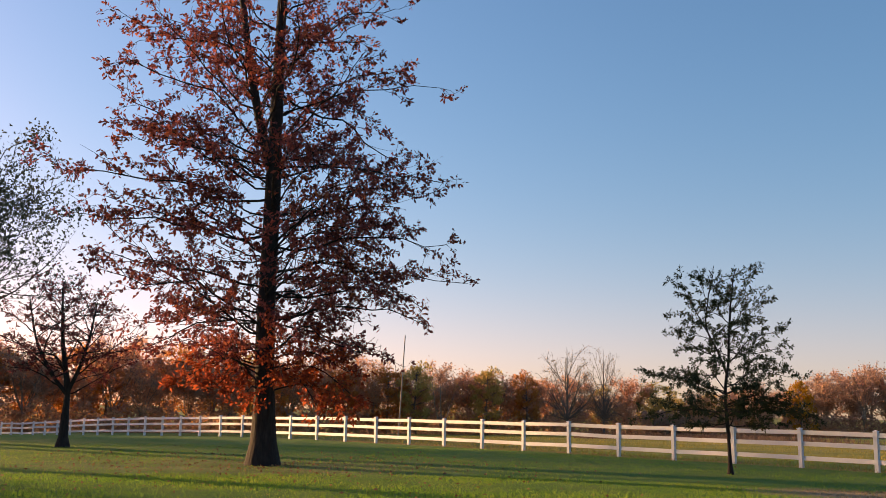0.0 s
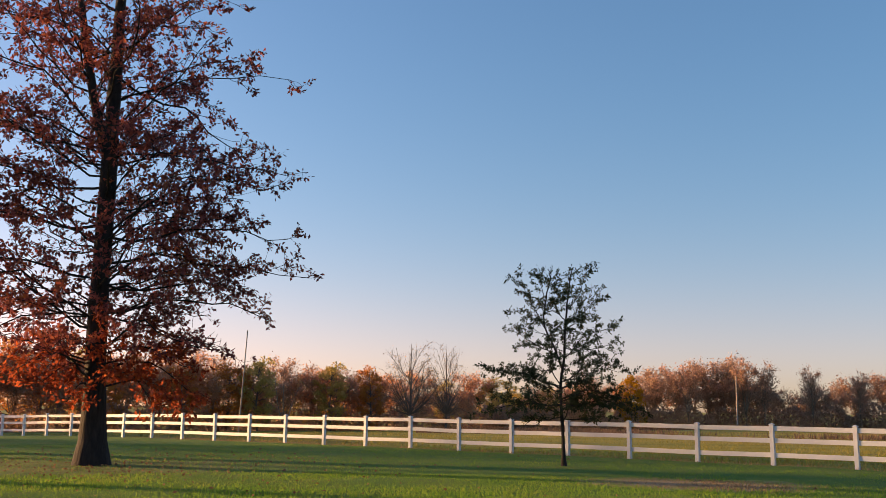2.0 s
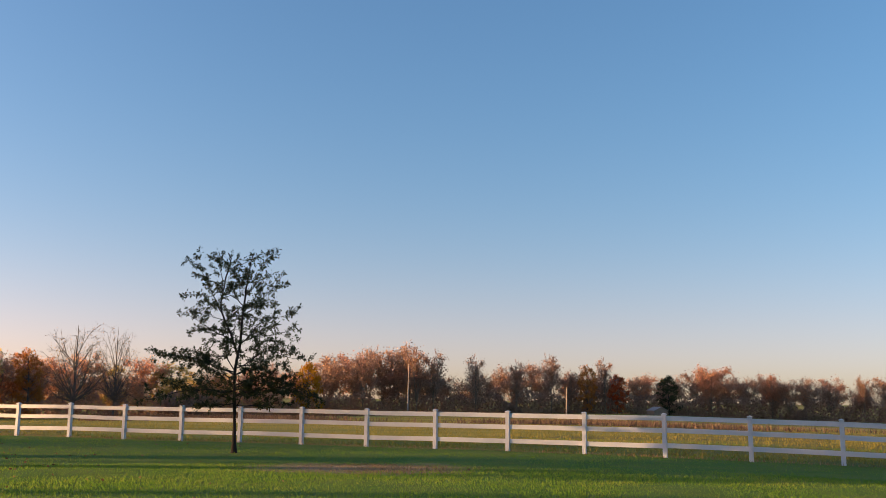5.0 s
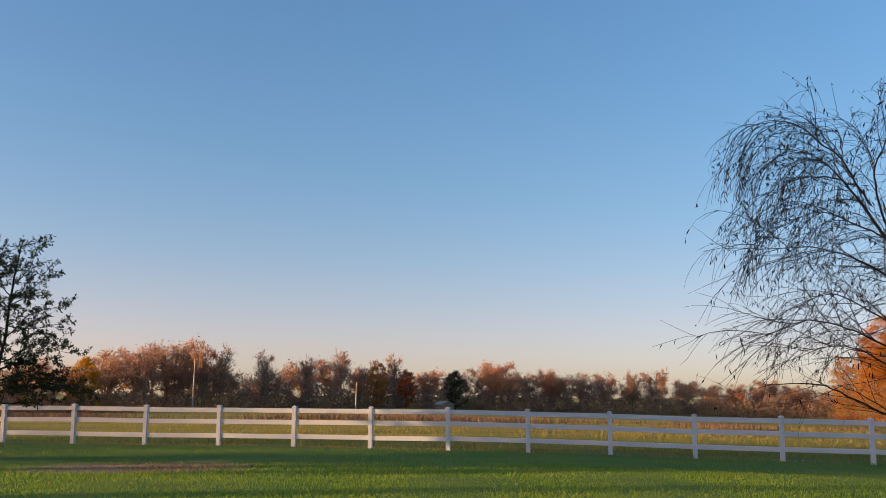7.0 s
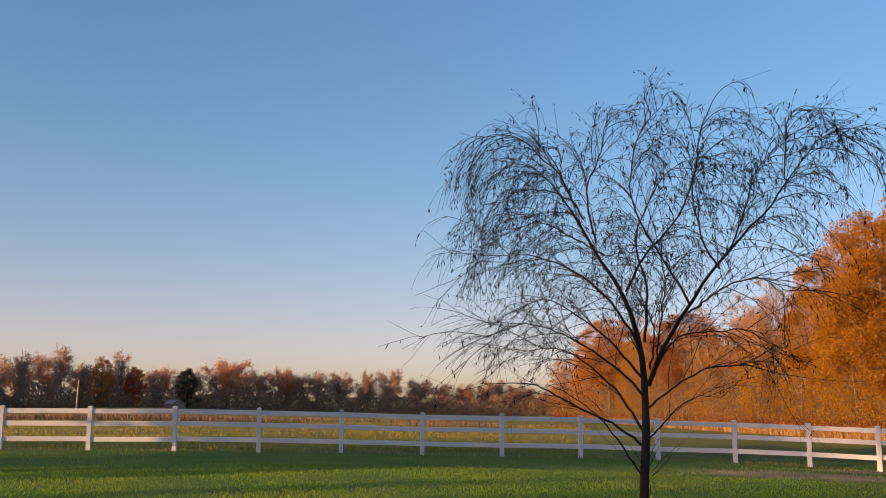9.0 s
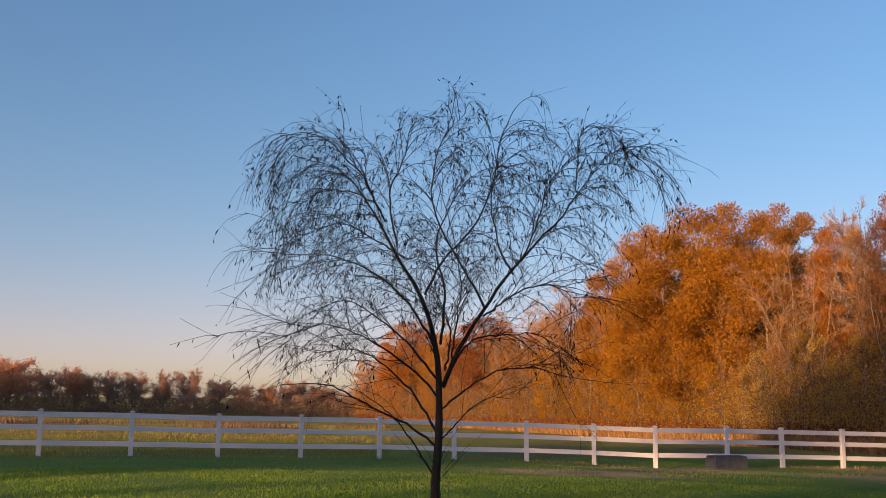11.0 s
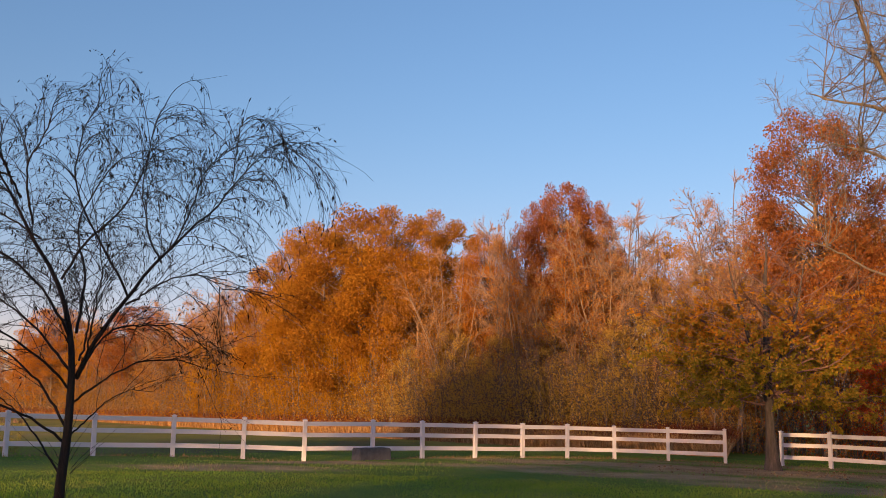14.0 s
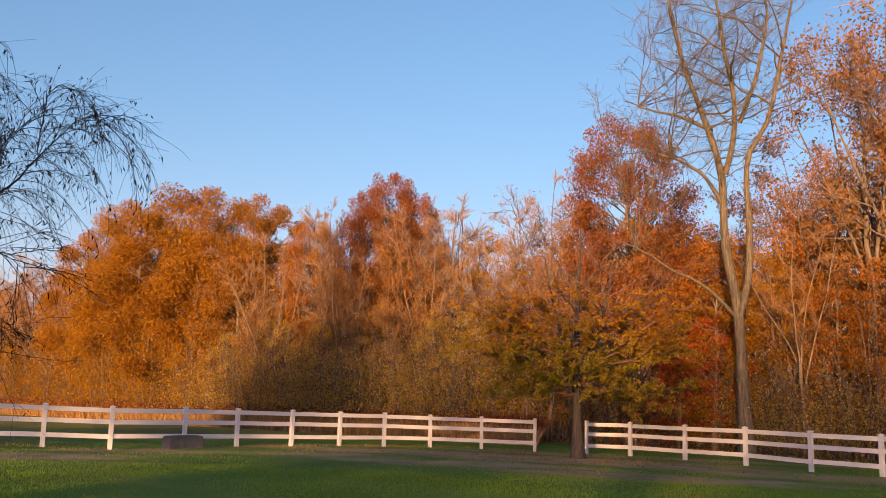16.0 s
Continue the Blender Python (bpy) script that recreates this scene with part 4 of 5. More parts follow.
def build_willow():
    rng = np.random.default_rng(77)
    to = swing(-68.9)
    stems, spots, limbs = [], [], []

    def level(v):
        """Brings the highest shoots down to an even crown."""
        v = np.array(v)
        z = v[:, 2]
        v[:, 2] = np.where(z > 4.35, 4.35 + 0.85 * np.tanh((z - 4.35) / 0.9), z)
        return v

    def stem(r0, *pts, end=0.003):
        """A main stem through (sideways, deep, up) points."""
        w = smooth_line([to((p[0] * (0.94 if p[0] < 0.9 else 0.985 - 0.05 * p[0]), p[1], p[2] * 0.955)) for p in pts], 24)
        w[2:] += np.cumsum(rng.normal(size=(22, 3)) * 0.009, 0)
        stems.append((w, r0 * (0.78 if r0 > 0.07 else 0.56) * (1 - np.linspace(0, 1, 24)) ** (1.25 if r0 > 0.04 else 0.9) + end))

    # the trunk and the stem that leans over it
    stem(0.078, (-0.08, 0, -0.2), (-0.03, 0, 0.8), (0.03, 0, 1.6), (0.0, 0, 2.35), (-0.2, 0.1, 3.0), (-0.55, 0.15, 3.6), (-0.85, 0.2, 4.15), (-1.3, 0.3, 4.65), (-1.7, 0.4, 4.75))
    stem(0.045, (0.03, 0, 1.9), (0.22, -0.1, 2.35), (0.5, -0.2, 2.75), (0.95, -0.3, 3.35), (1.45, -0.4, 3.8), (1.8, -0.4, 4.25), (2.25, -0.5, 4.6), (2.6, -0.5, 4.5))
    # upright stems between them
    stem(0.026, (0.0, 0, 2.4), (0.02, 0.3, 3.1), (-0.08, 0.5, 3.6), (0.1, 0.6, 4.2), (0.4, 0.7, 4.6), (0.7, 0.8, 4.6))
    stem(0.022, (-0.2, 0.1, 3.0), (0.05, -0.2, 3.45), (0.35, -0.4, 3.75), (0.6, -0.6, 4.3), (0.75, -0.7, 4.9))
    stem(0.02, (0.52, -0.2, 2.8), (0.3, -0.5, 3.2), (0.05, -0.7, 3.6), (-0.1, -0.8, 4.1), (0.1, -0.9, 4.8), (0.3, -0.9, 5.05))
    stem(0.018, (0.85, -0.28, 3.2), (0.72, 0.1, 3.6), (0.66, 0.3, 4.2), (0.8, 0.4, 4.7), (0.95, 0.5, 4.95))
    stem(0.014, (0.95, -0.3, 3.35), (1.15, -0.6, 3.8), (1.4, -0.8, 4.2), (1.6, -0.9, 4.4))
    stem(0.008, (1.65, -0.4, 4.05), (1.68, -0.5, 4.5), (1.8, -0.5, 4.95), (1.95, -0.5, 5.05))
    stem(0.018, (-0.55, 0.15, 3.6), (-0.6, -0.2, 4.1), (-0.4, -0.4, 4.7), (-0.35, -0.5, 5.1))
    stem(0.014, (-0.8, 0.2, 4.05), (-0.95, 0.6, 4.5), (-1.0, 0.8, 4.95), (-1.25, 0.9, 5.1))
    stem(0.016, (-0.7, 0.18, 3.9), (-1.1, -0.2, 4.45), (-1.55, -0.4, 4.8), (-1.95, -0.5, 4.75))
    stem(0.014, (-0.85, 0.2, 4.15), (-1.2, 0.7, 4.4), (-1.65, 1.0, 4.45), (-2.0, 1.1, 4.2))
    # limbs to the side where the twigs hang lowest
    stem(0.024, (-0.02, 0, 2.25), (-0.3, -0.2, 2.75), (-0.65, -0.4, 3.15), (-1.2, -0.6, 3.4), (-1.75, -0.7, 3.4))
    stem(0.016, (-0.45, 0.15, 3.45), (-0.9, 0.5, 3.75), (-1.4, 0.8, 3.95), (-1.9, 1.0, 3.8))
    stem(0.022, (0.0, 0, 1.95), (-0.4, 0.3, 2.35), (-0.85, 0.6, 2.75), (-1.3, 0.9, 2.95), (-1.75, 1.0, 2.8))
    stem(0.02, (0.0, 0, 1.75), (-0.35, -0.3, 2.1), (-0.75, -0.6, 2.35), (-1.25, -0.9, 2.5), (-1.7, -1.0, 2.35))
    stem(0.022, (-0.02, 0, 1.35), (-0.3, 0.1, 1.75), (-0.65, 0.3, 2.05), (-1.1, 0.4, 2.3), (-1.65, 0.5, 2.25))
    stem(0.022, (-0.03, 0, 1.2), (-0.35, -0.1, 1.45), (-0.75, -0.2, 1.65), (-1.25, -0.3, 1.9), (-1.9, -0.4, 1.95))
    stem(0.016, (-0.05, 0, 0.85), (-0.28, 0.1, 1.2), (-0.55, 0.2, 1.5), (-0.85, 0.2, 1.75), (-1.2, 0.3, 1.95))
    # and to the side of the wood
    stem(0.016, (0.5, -0.2, 2.72), (0.85, -0.5, 2.95), (1.25, -0.7, 3.05), (1.6, -0.8, 2.9))
    stem(0.018, (0.05, 0, 1.95), (0.4, 0.3, 2.4), (0.8, 0.6, 2.55), (1.25, 0.8, 2.6), (1.6, 0.9, 2.4))
    stem(0.018, (0.03, 0, 1.65), (0.3, -0.3, 1.85), (0.65, -0.5, 2.05), (1.1, -0.7, 2.1), (1.4, -0.8, 2.0))
    stem(0.012, (0.02, 0, 1.3), (0.35, 0.4, 1.6), (0.65, 0.7, 1.75), (0.95, 0.9, 1.75))
    stem(0.016, (0.05, 0, 2.1), (0.1, 0.7, 2.6), (-0.1, 1.3, 3.1), (-0.2, 1.7, 3.6))
    stem(0.016, (0.05, 0, 1.9), (0.1, -0.6, 2.5), (0.15, -1.2, 3.0), (0.1, -1.6, 3.4))
    # arching branches off the stems, hanging twigs off the branches
    for k, (w, rad) in enumerate(stems):
        lines = []
        limbs.append(lines)
        if k:
            lines.append((w, rad, 7))
        span = np.linalg.norm(np.diff(w, axis=0), axis=1).sum()
        count = int(4 + span * 8.5)
        for i in range(count):
            f = (0.42 if k < 2 else 0.2) + (0.58 if k < 2 else 0.8) * (i + rng.uniform()) / count
            p, d = along(w, min(f, 0.995))
            if p[2] < 1.2 or (p[2] < 1.95 and rng.uniform() < 0.6):
                continue
            low = p[2] < 2.2
            d = d / np.linalg.norm(d)
            high = p[2] > 3.3
            out = np.array([p[0], p[1], 0.0])
            out /= np.linalg.norm(out) + 0.4
            way = side_way(rng, d, rng.uniform(0.35, 1.1)) + out * 0.3 + np.array([0, 0, 0.25 if high else 0.12])
            L = rng.uniform(0.45, 1.15) if high else rng.uniform(0.4, 0.95)
            room = 5.0 - p[2]
            br = bend(rng, p, way, L, 10, 0.055, -(1.7 if high else 0.7 if p[2] > 2.5 else 0.0 if low else 0.35) - max(0.0, 0.7 - room) * 3.0)
            lines.append((br, np.linspace(0.0042, 0.002, 10) if low else np.linspace(0.0052, 0.0025, 10), 3))
            for _ in range(int(3 + L * 4) if low else int(5 + L * 5.5)):
                h = rng.uniform(0.15, 1) ** 0.8
                s, e = along(br, min(h, 0.99))
                tw = bend(rng, s, side_way(rng, e, rng.uniform(0.25, 0.9)), rng.uniform(0.16, 0.55), 5, 0.08, (-3.2 if p[2] > 2.6 else -0.3 if low else -1.0) if rng.uniform() < 0.75 else -0.2)
                lines.append((tw, np.linspace(0.0018, 0.0012, 5) if low else np.linspace(0.0024, 0.0015, 5), 3))
                if rng.uniform() < (0.6 if high else 0.12 if low else 0.28):
                    m = int(rng.integers(2, 5))
                    q = rng.integers(2, 5, m)
                    spots.append(tw[q] + rng.normal(size=(m, 3)) * 0.012)
    lines = [(*stems[0], 12)]
    # thin shoots from the foot
    for i in range(16):
        z = rng.uniform(0.3, 1.3)
        a = rng.uniform(0, 6.28)
        sh = bend(rng, (0.05 * math.cos(a), 0.05 * math.sin(a), z), (math.cos(a), math.sin(a), 1.0), rng.uniform(0.3, 0.8), 7, 0.1, 0.0)
        lines.append((sh, np.linspace(0.004, 0.0015, 7), 3))
    root = thing("willow_tree", WILLOW, "young weeping willow, nearly bare, with thin hanging twigs", "tree")
    under("trunk", quads("trunk", *tubes(lines)), SHADED_WILLOW_BARK, root, smooth=True)
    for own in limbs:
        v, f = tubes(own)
        under("limb", quads("limb", level(v), f), SHADED_WILLOW_BARK, root, "slender limb with arching hanging twigs", smooth=True)
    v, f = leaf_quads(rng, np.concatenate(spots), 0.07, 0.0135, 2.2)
    under("crown", quads("crown", level(v), f), SHADED_WILLOW_LEAF, root, "few small withered leaves coloured near black for shade")


build_willow()

# ------------------------------------------------------------------ tree at the gap in the fence, and the tall bare tree
GAP = on_ground(-108.4, 33.5)
limbed_tree("gap_tree", -108.4, 33.5, "broad lawn tree with grey trunk, leaves turning green to orange", BARK_SHADED, TURNING,
            [(0.17, ((0.0, 0, -0.2), (-0.05, 0, 1.3), (-0.08, 0, 2.6), (-0.1, 0, 4.5), (0.05, 0, 7.9))), (0.07, ((-0.08, 0, 2.9), (-0.6, -0.3, 4.2), (-1.2, -0.5, 6.9))),
             (0.07, ((-0.08, 0, 3.0), (0.6, -0.3, 4.2), (1.3, -0.4, 6.9)))],
            [(0, 2.7, (-4.0, -0.4, 3.2)), (0, 2.6, (3.5, -0.4, 2.7)), (0, 3.0, (-3.4, -0.8, 4.6)), (0, 3.1, (3.2, -0.6, 4.3)), (0, 2.5, (-3.3, -0.6, 1.9)), (0, 2.4, (3.1, -0.4, 1.8)),
             (0, 2.5, (-1.6, -2.6, 2.2)), (0, 2.5, (1.5, -2.8, 2.1)), (0, 3.0, (0.2, -3.0, 3.2)), (1, 3.4, (-4.1, -0.3, 5.6)), (2, 3.4, (3.7, -0.3, 5.4)), (1, 4.2, (-3.6, -0.9, 6.6)), (2, 4.2, (3.2, -0.9, 6.5))],
            [(2.3, 3.2), (3.2, 3.8), (4.5, 3.9), (5.6, 3.7), (6.8, 3.0), (7.8, 1.6)], 50, 18, (0.13, 0.075), 52, droop=0.3, thin=0.006, stout=0.009, every=0.32, twig_every=0.17, wobble=0.15, lift=0.15,
            limb_mat=BARK_RUDDY, leaf_top=(5.0, 0.7), tone=(GREEN_GOLD, 4.2, "green and yellow lower leaves", 0.5), crown_label="orange leaves under the bare top")

limbed_tree("tall_bare_tree", -117.6, 42.0, "tall bare tree with pale forked trunk at the wood's edge", BARK_PALE, None,
            [(0.25, ((0.25, 0, -0.3), (0.12, 0, 3.9), (0.03, 0, 6.2), (-0.34, 0, 8.5), (-0.45, 0, 12.2), (-0.95, 0, 14.0), (-2.0, 0.1, 17.2), (-2.8, 0.2, 22.5))),
             (0.15, ((0.05, 0, 5.9), (0.42, 0.3, 7.4), (0.5, 0.4, 9.7), (0.5, 0.4, 13.0), (1.2, 0.4, 14.3), (1.7, 0.3, 16.7), (2.8, 0.0, 22.0))),
             (0.12, ((-0.45, 0, 12.0), (-0.1, -0.3, 13.3), (0.0, -0.4, 14.8), (-0.31, -0.5, 17.3), (-0.6, -0.5, 23.2))),
             (0.07, ((0.1, 0, 5.6), (-1.3, -0.4, 7.0), (-2.95, -0.8, 7.9), (-5.4, -1.2, 9.1))), (0.09, ((-0.4, 0, 10.4), (-1.35, 0.3, 12.0), (-2.9, 0.5, 13.0), (-5.0, 0.8, 13.4))),
             (0.08, ((-0.95, 0, 14.0), (-2.3, 0.4, 14.8), (-3.8, 0.7, 15.4), (-4.9, 0.9, 16.0))), (0.09, ((0.2, -0.3, 14.2), (0.9, -0.8, 16.0), (1.3, -1.0, 18.0), (1.5, -1.0, 21.5)))],
            [(4, 12.9, (-4.6, 0.4, 14.6)), (0, 16.5, (-4.7, -0.4, 18.2)), (1, 15.5, (3.0, 0.4, 18.0)), (1, 13.6, (2.6, 0.6, 15.0)), (2, 16.0, (1.2, -1.0, 18.6)), (5, 15.2, (-4.6, 0.3, 17.2))],
            [(11.5, 1.8), (13.5, 3.2), (16.0, 4.6), (18.5, 5.0), (21.0, 4.2), (23.0, 2.4)], 62, 0, (0.1, 0.1), 63, thin=0.0075, stout=0.0075, every=0.4, twig_every=0.24, twig=(0.35, 0.9), wobble=0.34, lift=0.04, inner=0.2, knots=0.045, gnarl=0.02)

# ------------------------------------------------------------------ the wood
BRUSHY = {"fuzz": 9, "trunk_r": 0.1, "arms": 8, "flecks": 5, "fleck": 0.1, "twig_size": (0.42, 0.022), "thick": 0.017}


def wood_kinds():
    """Trees of the wood, each built once, 14 m high, and copied."""
    oak_a, oak_b = billow(107, 14.0, 2.0, 4.3, 50, 760, 0.145, puff=0.29, hollow=0.66, low=0.25, flatness=0.72), billow(108, 14.0, 3.0, 4.0, 46, 760, 0.145, puff=0.3, hollow=0.66, low=0.25, flatness=0.72)
    dome = billow(109, 14.0, 4.4, 3.6, 110, 300, 0.115, puff=0.24, hollow=0.55, trunk_r=0.15)
    thicket = billow(114, 14.0, 0.0, 3.6, 56, 64, 0.36, puff=0.3, hollow=0.3, low=0.3)
    low_a, low_b = billow(101, 14.0, 0.8, 3.3, 76, 125, 0.155, puff=0.29, hollow=0.35, low=0.3), billow(102, 14.0, 1.2, 3.0, 70, 125, 0.155, puff=0.31, hollow=0.35, low=0.3)
    bare_a, bare_b, bare_c = fan(105, 14.0, 0.3, 7, 2.9, fan_out=0.42, **BRUSHY), fan(106, 14.0, 0.22, 7, 3.1, fan_out=0.5, **BRUSHY), fan(112, 14.0, 0.4, 7, 2.6, fan_out=0.4, **{**BRUSHY, "flecks": 0})
    thin_a, thin_b = fan(103, 14.0, 0.3, 6, 2.8, flecks=17, fleck=0.11, fuzz=8, fan_out=0.42, trunk_r=0.1), fan(104, 14.0, 0.25, 6, 2.9, flecks=18, fleck=0.11, fuzz=8, fan_out=0.46, trunk_r=0.1)
    airy = fan(113, 14.0, 0.4, 8, 3.0, flecks=20, fleck=0.1, fuzz=3, trunk_r=0.17, fan_out=0.46)
    pole_a, pole_b = fan(110, 14.0, 0.5, 3, 1.6, fuzz=6, fan_out=0.3, arms=6, trunk_r=0.1), fan(111, 14.0, 0.3, 4, 2.0, fuzz=6, fan_out=0.5, arms=6, trunk_r=0.11)
    return {"pale": (pole_a, BARK_GREY, None, "slim bare tree with sunlit trunk at the wood's edge"), "pale_forked": (pole_b, BARK_TAN, None, "bare branching tree with pale limbs before the wood"),
            "airy_rust": (airy, BARK_GREY, AIRY, "tall thin-leaved russet tree with dark limbs at the wood's edge"), "gold": (low_a, BARK_TAN, GOLD, "golden-leaved tree in the sunlit wood"),
            "orange": (low_b, BARK_GREY, ORANGE, "orange-leaved autumn tree in the wood"), "brown": (low_a, BARK_TAN, BROWN, "tan-brown autumn tree in the wood"),
            "rust": (low_b, BARK_GREY, RUST, "rust-red autumn tree in the wood"), "olive": (low_b, BARK_GREY, OLIVE, "olive-green tree in the wood"), "crimson": (low_a, BARK_GREY, CRIMSON, "crimson autumn tree in the wood"),
            "thin_rust": (thin_b, BARK_GREY, RUST, "slim half-bare tree with rusty leaves"), "thin_brown": (thin_a, BARK_GREY, BROWN, "slim half-bare tree with brown leaves"), "thin_orange": (thin_a, BARK_GREY, ORANGE, "slim half-bare tree with orange leaves"),
            "big_gold": (oak_a, BARK_TAN, GOLD_BROWN, "broad golden-brown oak at the sunlit edge of the wood"), "big_gold_high": (oak_b, BARK_TAN, GOLD_BROWN, "tall golden-brown oak at the sunlit edge of the wood"),
            "thicket": (thicket, BARK_GREY, BROWN, "dull brown tree deep in the wood"), "dome_rust": (dome, BARK_GREY, RUST, "rust-red round-headed tree at the edge of the wood"), "dome_orange": (dome, BARK_GREY, ORANGE, "orange round-headed tree in the wood"),
            "bare": (bare_a, BARK_TAN, BROWN, "bare tan-barked tree in the wood"), "bare_wide": (bare_b, BARK_TAN, BROWN, "spreading bare tree with tan limbs in the wood"), "bare_grey": (bare_c, BARK_GREY, None, "bare grey tree in the wood")}


KINDS, FIRST = wood_kinds(), {}


def plant(kind, az, r, h, wide=1.0, group="wood"):
    built, bk, lf, label = KINDS[kind]
    at = on_ground(az, r)
    turn = (az * 12.9898 + r * 7.233) % 6.28
    m = Matrix.Translation(at) @ Euler((0, 0, turn)).to_matrix().to_4x4() @ Matrix.Diagonal((h / 14.5 * wide, h / 14.5 * wide, h / 14.1, 1))
    if kind not in FIRST:
        FIRST[kind] = tree("wood_tree", (0, 0, 0), built, bk, lf, label, "tree", group, twig_mat=TWIG_GREY if kind == "bare_grey" else TWIG)
        FIRST[kind].matrix_basis = m
        return FIRST[kind]
    ob = copy_thing(FIRST[kind], Matrix.Identity(4))
    ob.matrix_basis = m
    ob["group"] = group
    return ob


EDGE = [(-64, 170), (-67, 140), (-70, 117), (-74, 97), (-79, 84), (-82, 77), (-88, 67), (-92, 63), (-96, 60), (-100, 57), (-106, 53), (-114, 50), (-124, 47), (-136, 45)]
TOPS = [(-64, 14), (-67, 16), (-70, 14.5), (-74, 13.3), (-79, 15.5), (-82, 16.8), (-88, 16.3), (-92, 14.2), (-96, 17.2), (-100, 15.8), (-103, 13.3), (-106, 14.4), (-109, 17), (-111, 18),
        (-114, 16), (-118, 15), (-120.5, 16), (-124, 19.5), (-136, 20)]


def edge_r(az):
    return float(np.interp(-az, [-a for a, _ in EDGE], [r for _, r in EDGE]))


def top_h(az):
    return float(np.interp(-az, [-a for a, _ in TOPS], [h for _, h in TOPS]))


# the trees that make the skyline over the field
for kind, az, back, h, wide in (("orange", -66.6, -2, 14.0, 1.25), ("dome_orange", -67.2, 0, 15.0, 1.3), ("gold", -68.9, 0, 13.4, 1.0), ("thin_orange", -70.2, 1, 13.4, 1.2), ("dome_rust", -71.6, 1, 13.0, 1.2),
                                ("bare_wide", -73.3, 0, 13.2, 1.2), ("thin_orange", -74.4, 1, 13.6, 1.1), ("bare", -75.6, 0, 14.0, 1.2), ("thin_brown", -76.8, 1, 14.2, 1.1), ("bare_wide", -78.1, 0, 14.8, 1.1),
                                ("big_gold", -80.0, 0, 15.8, 0.85), ("big_gold_high", -82.1, 1, 17.2, 0.95), ("big_gold", -84.4, -1, 16.7, 1.05), ("big_gold_high", -86.8, 1, 16.7, 0.95), ("brown", -88.2, 0, 13.0, 1.0),
                                ("big_gold_high", -89.4, 3, 16.2, 0.75), ("bare_wide", -90.0, -1, 15.2, 1.0), ("dome_orange", -92.2, 2, 14.4, 0.65), ("bare_grey", -93.2, 2, 15.6, 1.0), ("bare", -94.4, 0, 14.4, 1.1)):
    plant(kind, az, edge_r(az) + back, h, wide)

# and those before the lawn
for kind, az, back, h, wide in (("dome_rust", -96.7, 2, 17.2, 0.6), ("dome_rust", -95.3, 3, 16.2, 0.5), ("dome_rust", -98.4, 3, 16.0, 0.5), ("thin_orange", -97.2, -1, 13.4, 1.1), ("bare", -99.6, 1, 14.6, 1.1), ("bare_grey", -100.7, 2, 15.0, 1.3), ("bare_grey", -99.0, 4, 14.8, 1.2), ("bare_grey", -102.0, 4, 14.2, 1.2),
                                ("gold", -102.7, 4, 13.9, 0.5), ("bare_wide", -103.6, 0, 13.2, 1.2), ("bare", -105.2, 2, 14.4, 1.3), ("bare", -106.6, 2, 14.2, 1.2), ("bare_grey", -107.8, 3, 15.8, 1.1),
                                ("dome_rust", -111.2, 1, 18.2, 0.78), ("bare_wide", -109.0, 3, 15.2, 1.0), ("brown", -112.6, 3, 14.0, 1.0), ("thin_rust", -113.9, 2, 15.2, 1.0), ("orange", -115.3, 0, 11.0, 0.95), ("crimson", -116.6, -1, 7.2, 1.1),
                                ("crimson", -114.2, -2, 5.6, 1.2), ("gold", -119.6, 0, 10.6, 0.9), ("airy_rust", -120.9, 3, 16.6, 0.9), ("thin_brown", -118.6, 5, 14.4, 1.0), ("pale_forked", -121.0, -2, 11.5, 1.1), ("airy_rust", -124.2, 2, 23.5, 0.95),
                                ("thin_rust", -122.6, 4, 17.6, 1.1), ("brown", -124.6, 4, 14.5, 1.0), ("airy_rust", -127.4, 2, 23.0, 1.0), ("orange", -123.0, 0, 9.0, 1.0)):
    plant(kind, az, edge_r(az) + back, h, wide)


# low leafy trees that reach the ground
for kind, az, back, h, wide in (("gold", -75.6, -2.5, 6.6, 1.1), ("gold", -77.8, -3, 7.6, 1.0), ("gold", -80.6, -3, 6.4, 1.2), ("gold", -83.0, -3, 7.8, 1.05), ("gold", -85.4, -3, 7.2, 1.1), ("olive", -87.4, -2.5, 7.0, 1.1),
                                ("olive", -90.4, -1, 8.2, 1.0), ("olive", -92.8, -2, 7.6, 1.1), ("olive", -96.4, -1, 8.4, 1.0), ("olive", -99.6, -2, 7.8, 1.1), ("olive", -102.6, -1, 8.6, 1.1)):
    plant(kind, az, edge_r(az) + back, h, wide)


def edge_trees():
    """Slim bare trees standing just before the leafy ones."""
    rng = np.random.default_rng(19)
    az = -73.0
    while az > -108:
        plant(("pale", "pale_forked")[int(rng.integers(2))], az, edge_r(az) - rng.uniform(0.5, 2.5), top_h(az) * rng.uniform(0.5, 0.8), rng.uniform(0.6, 1.0))
        az -= rng.uniform(1.6, 3.6)


edge_trees()


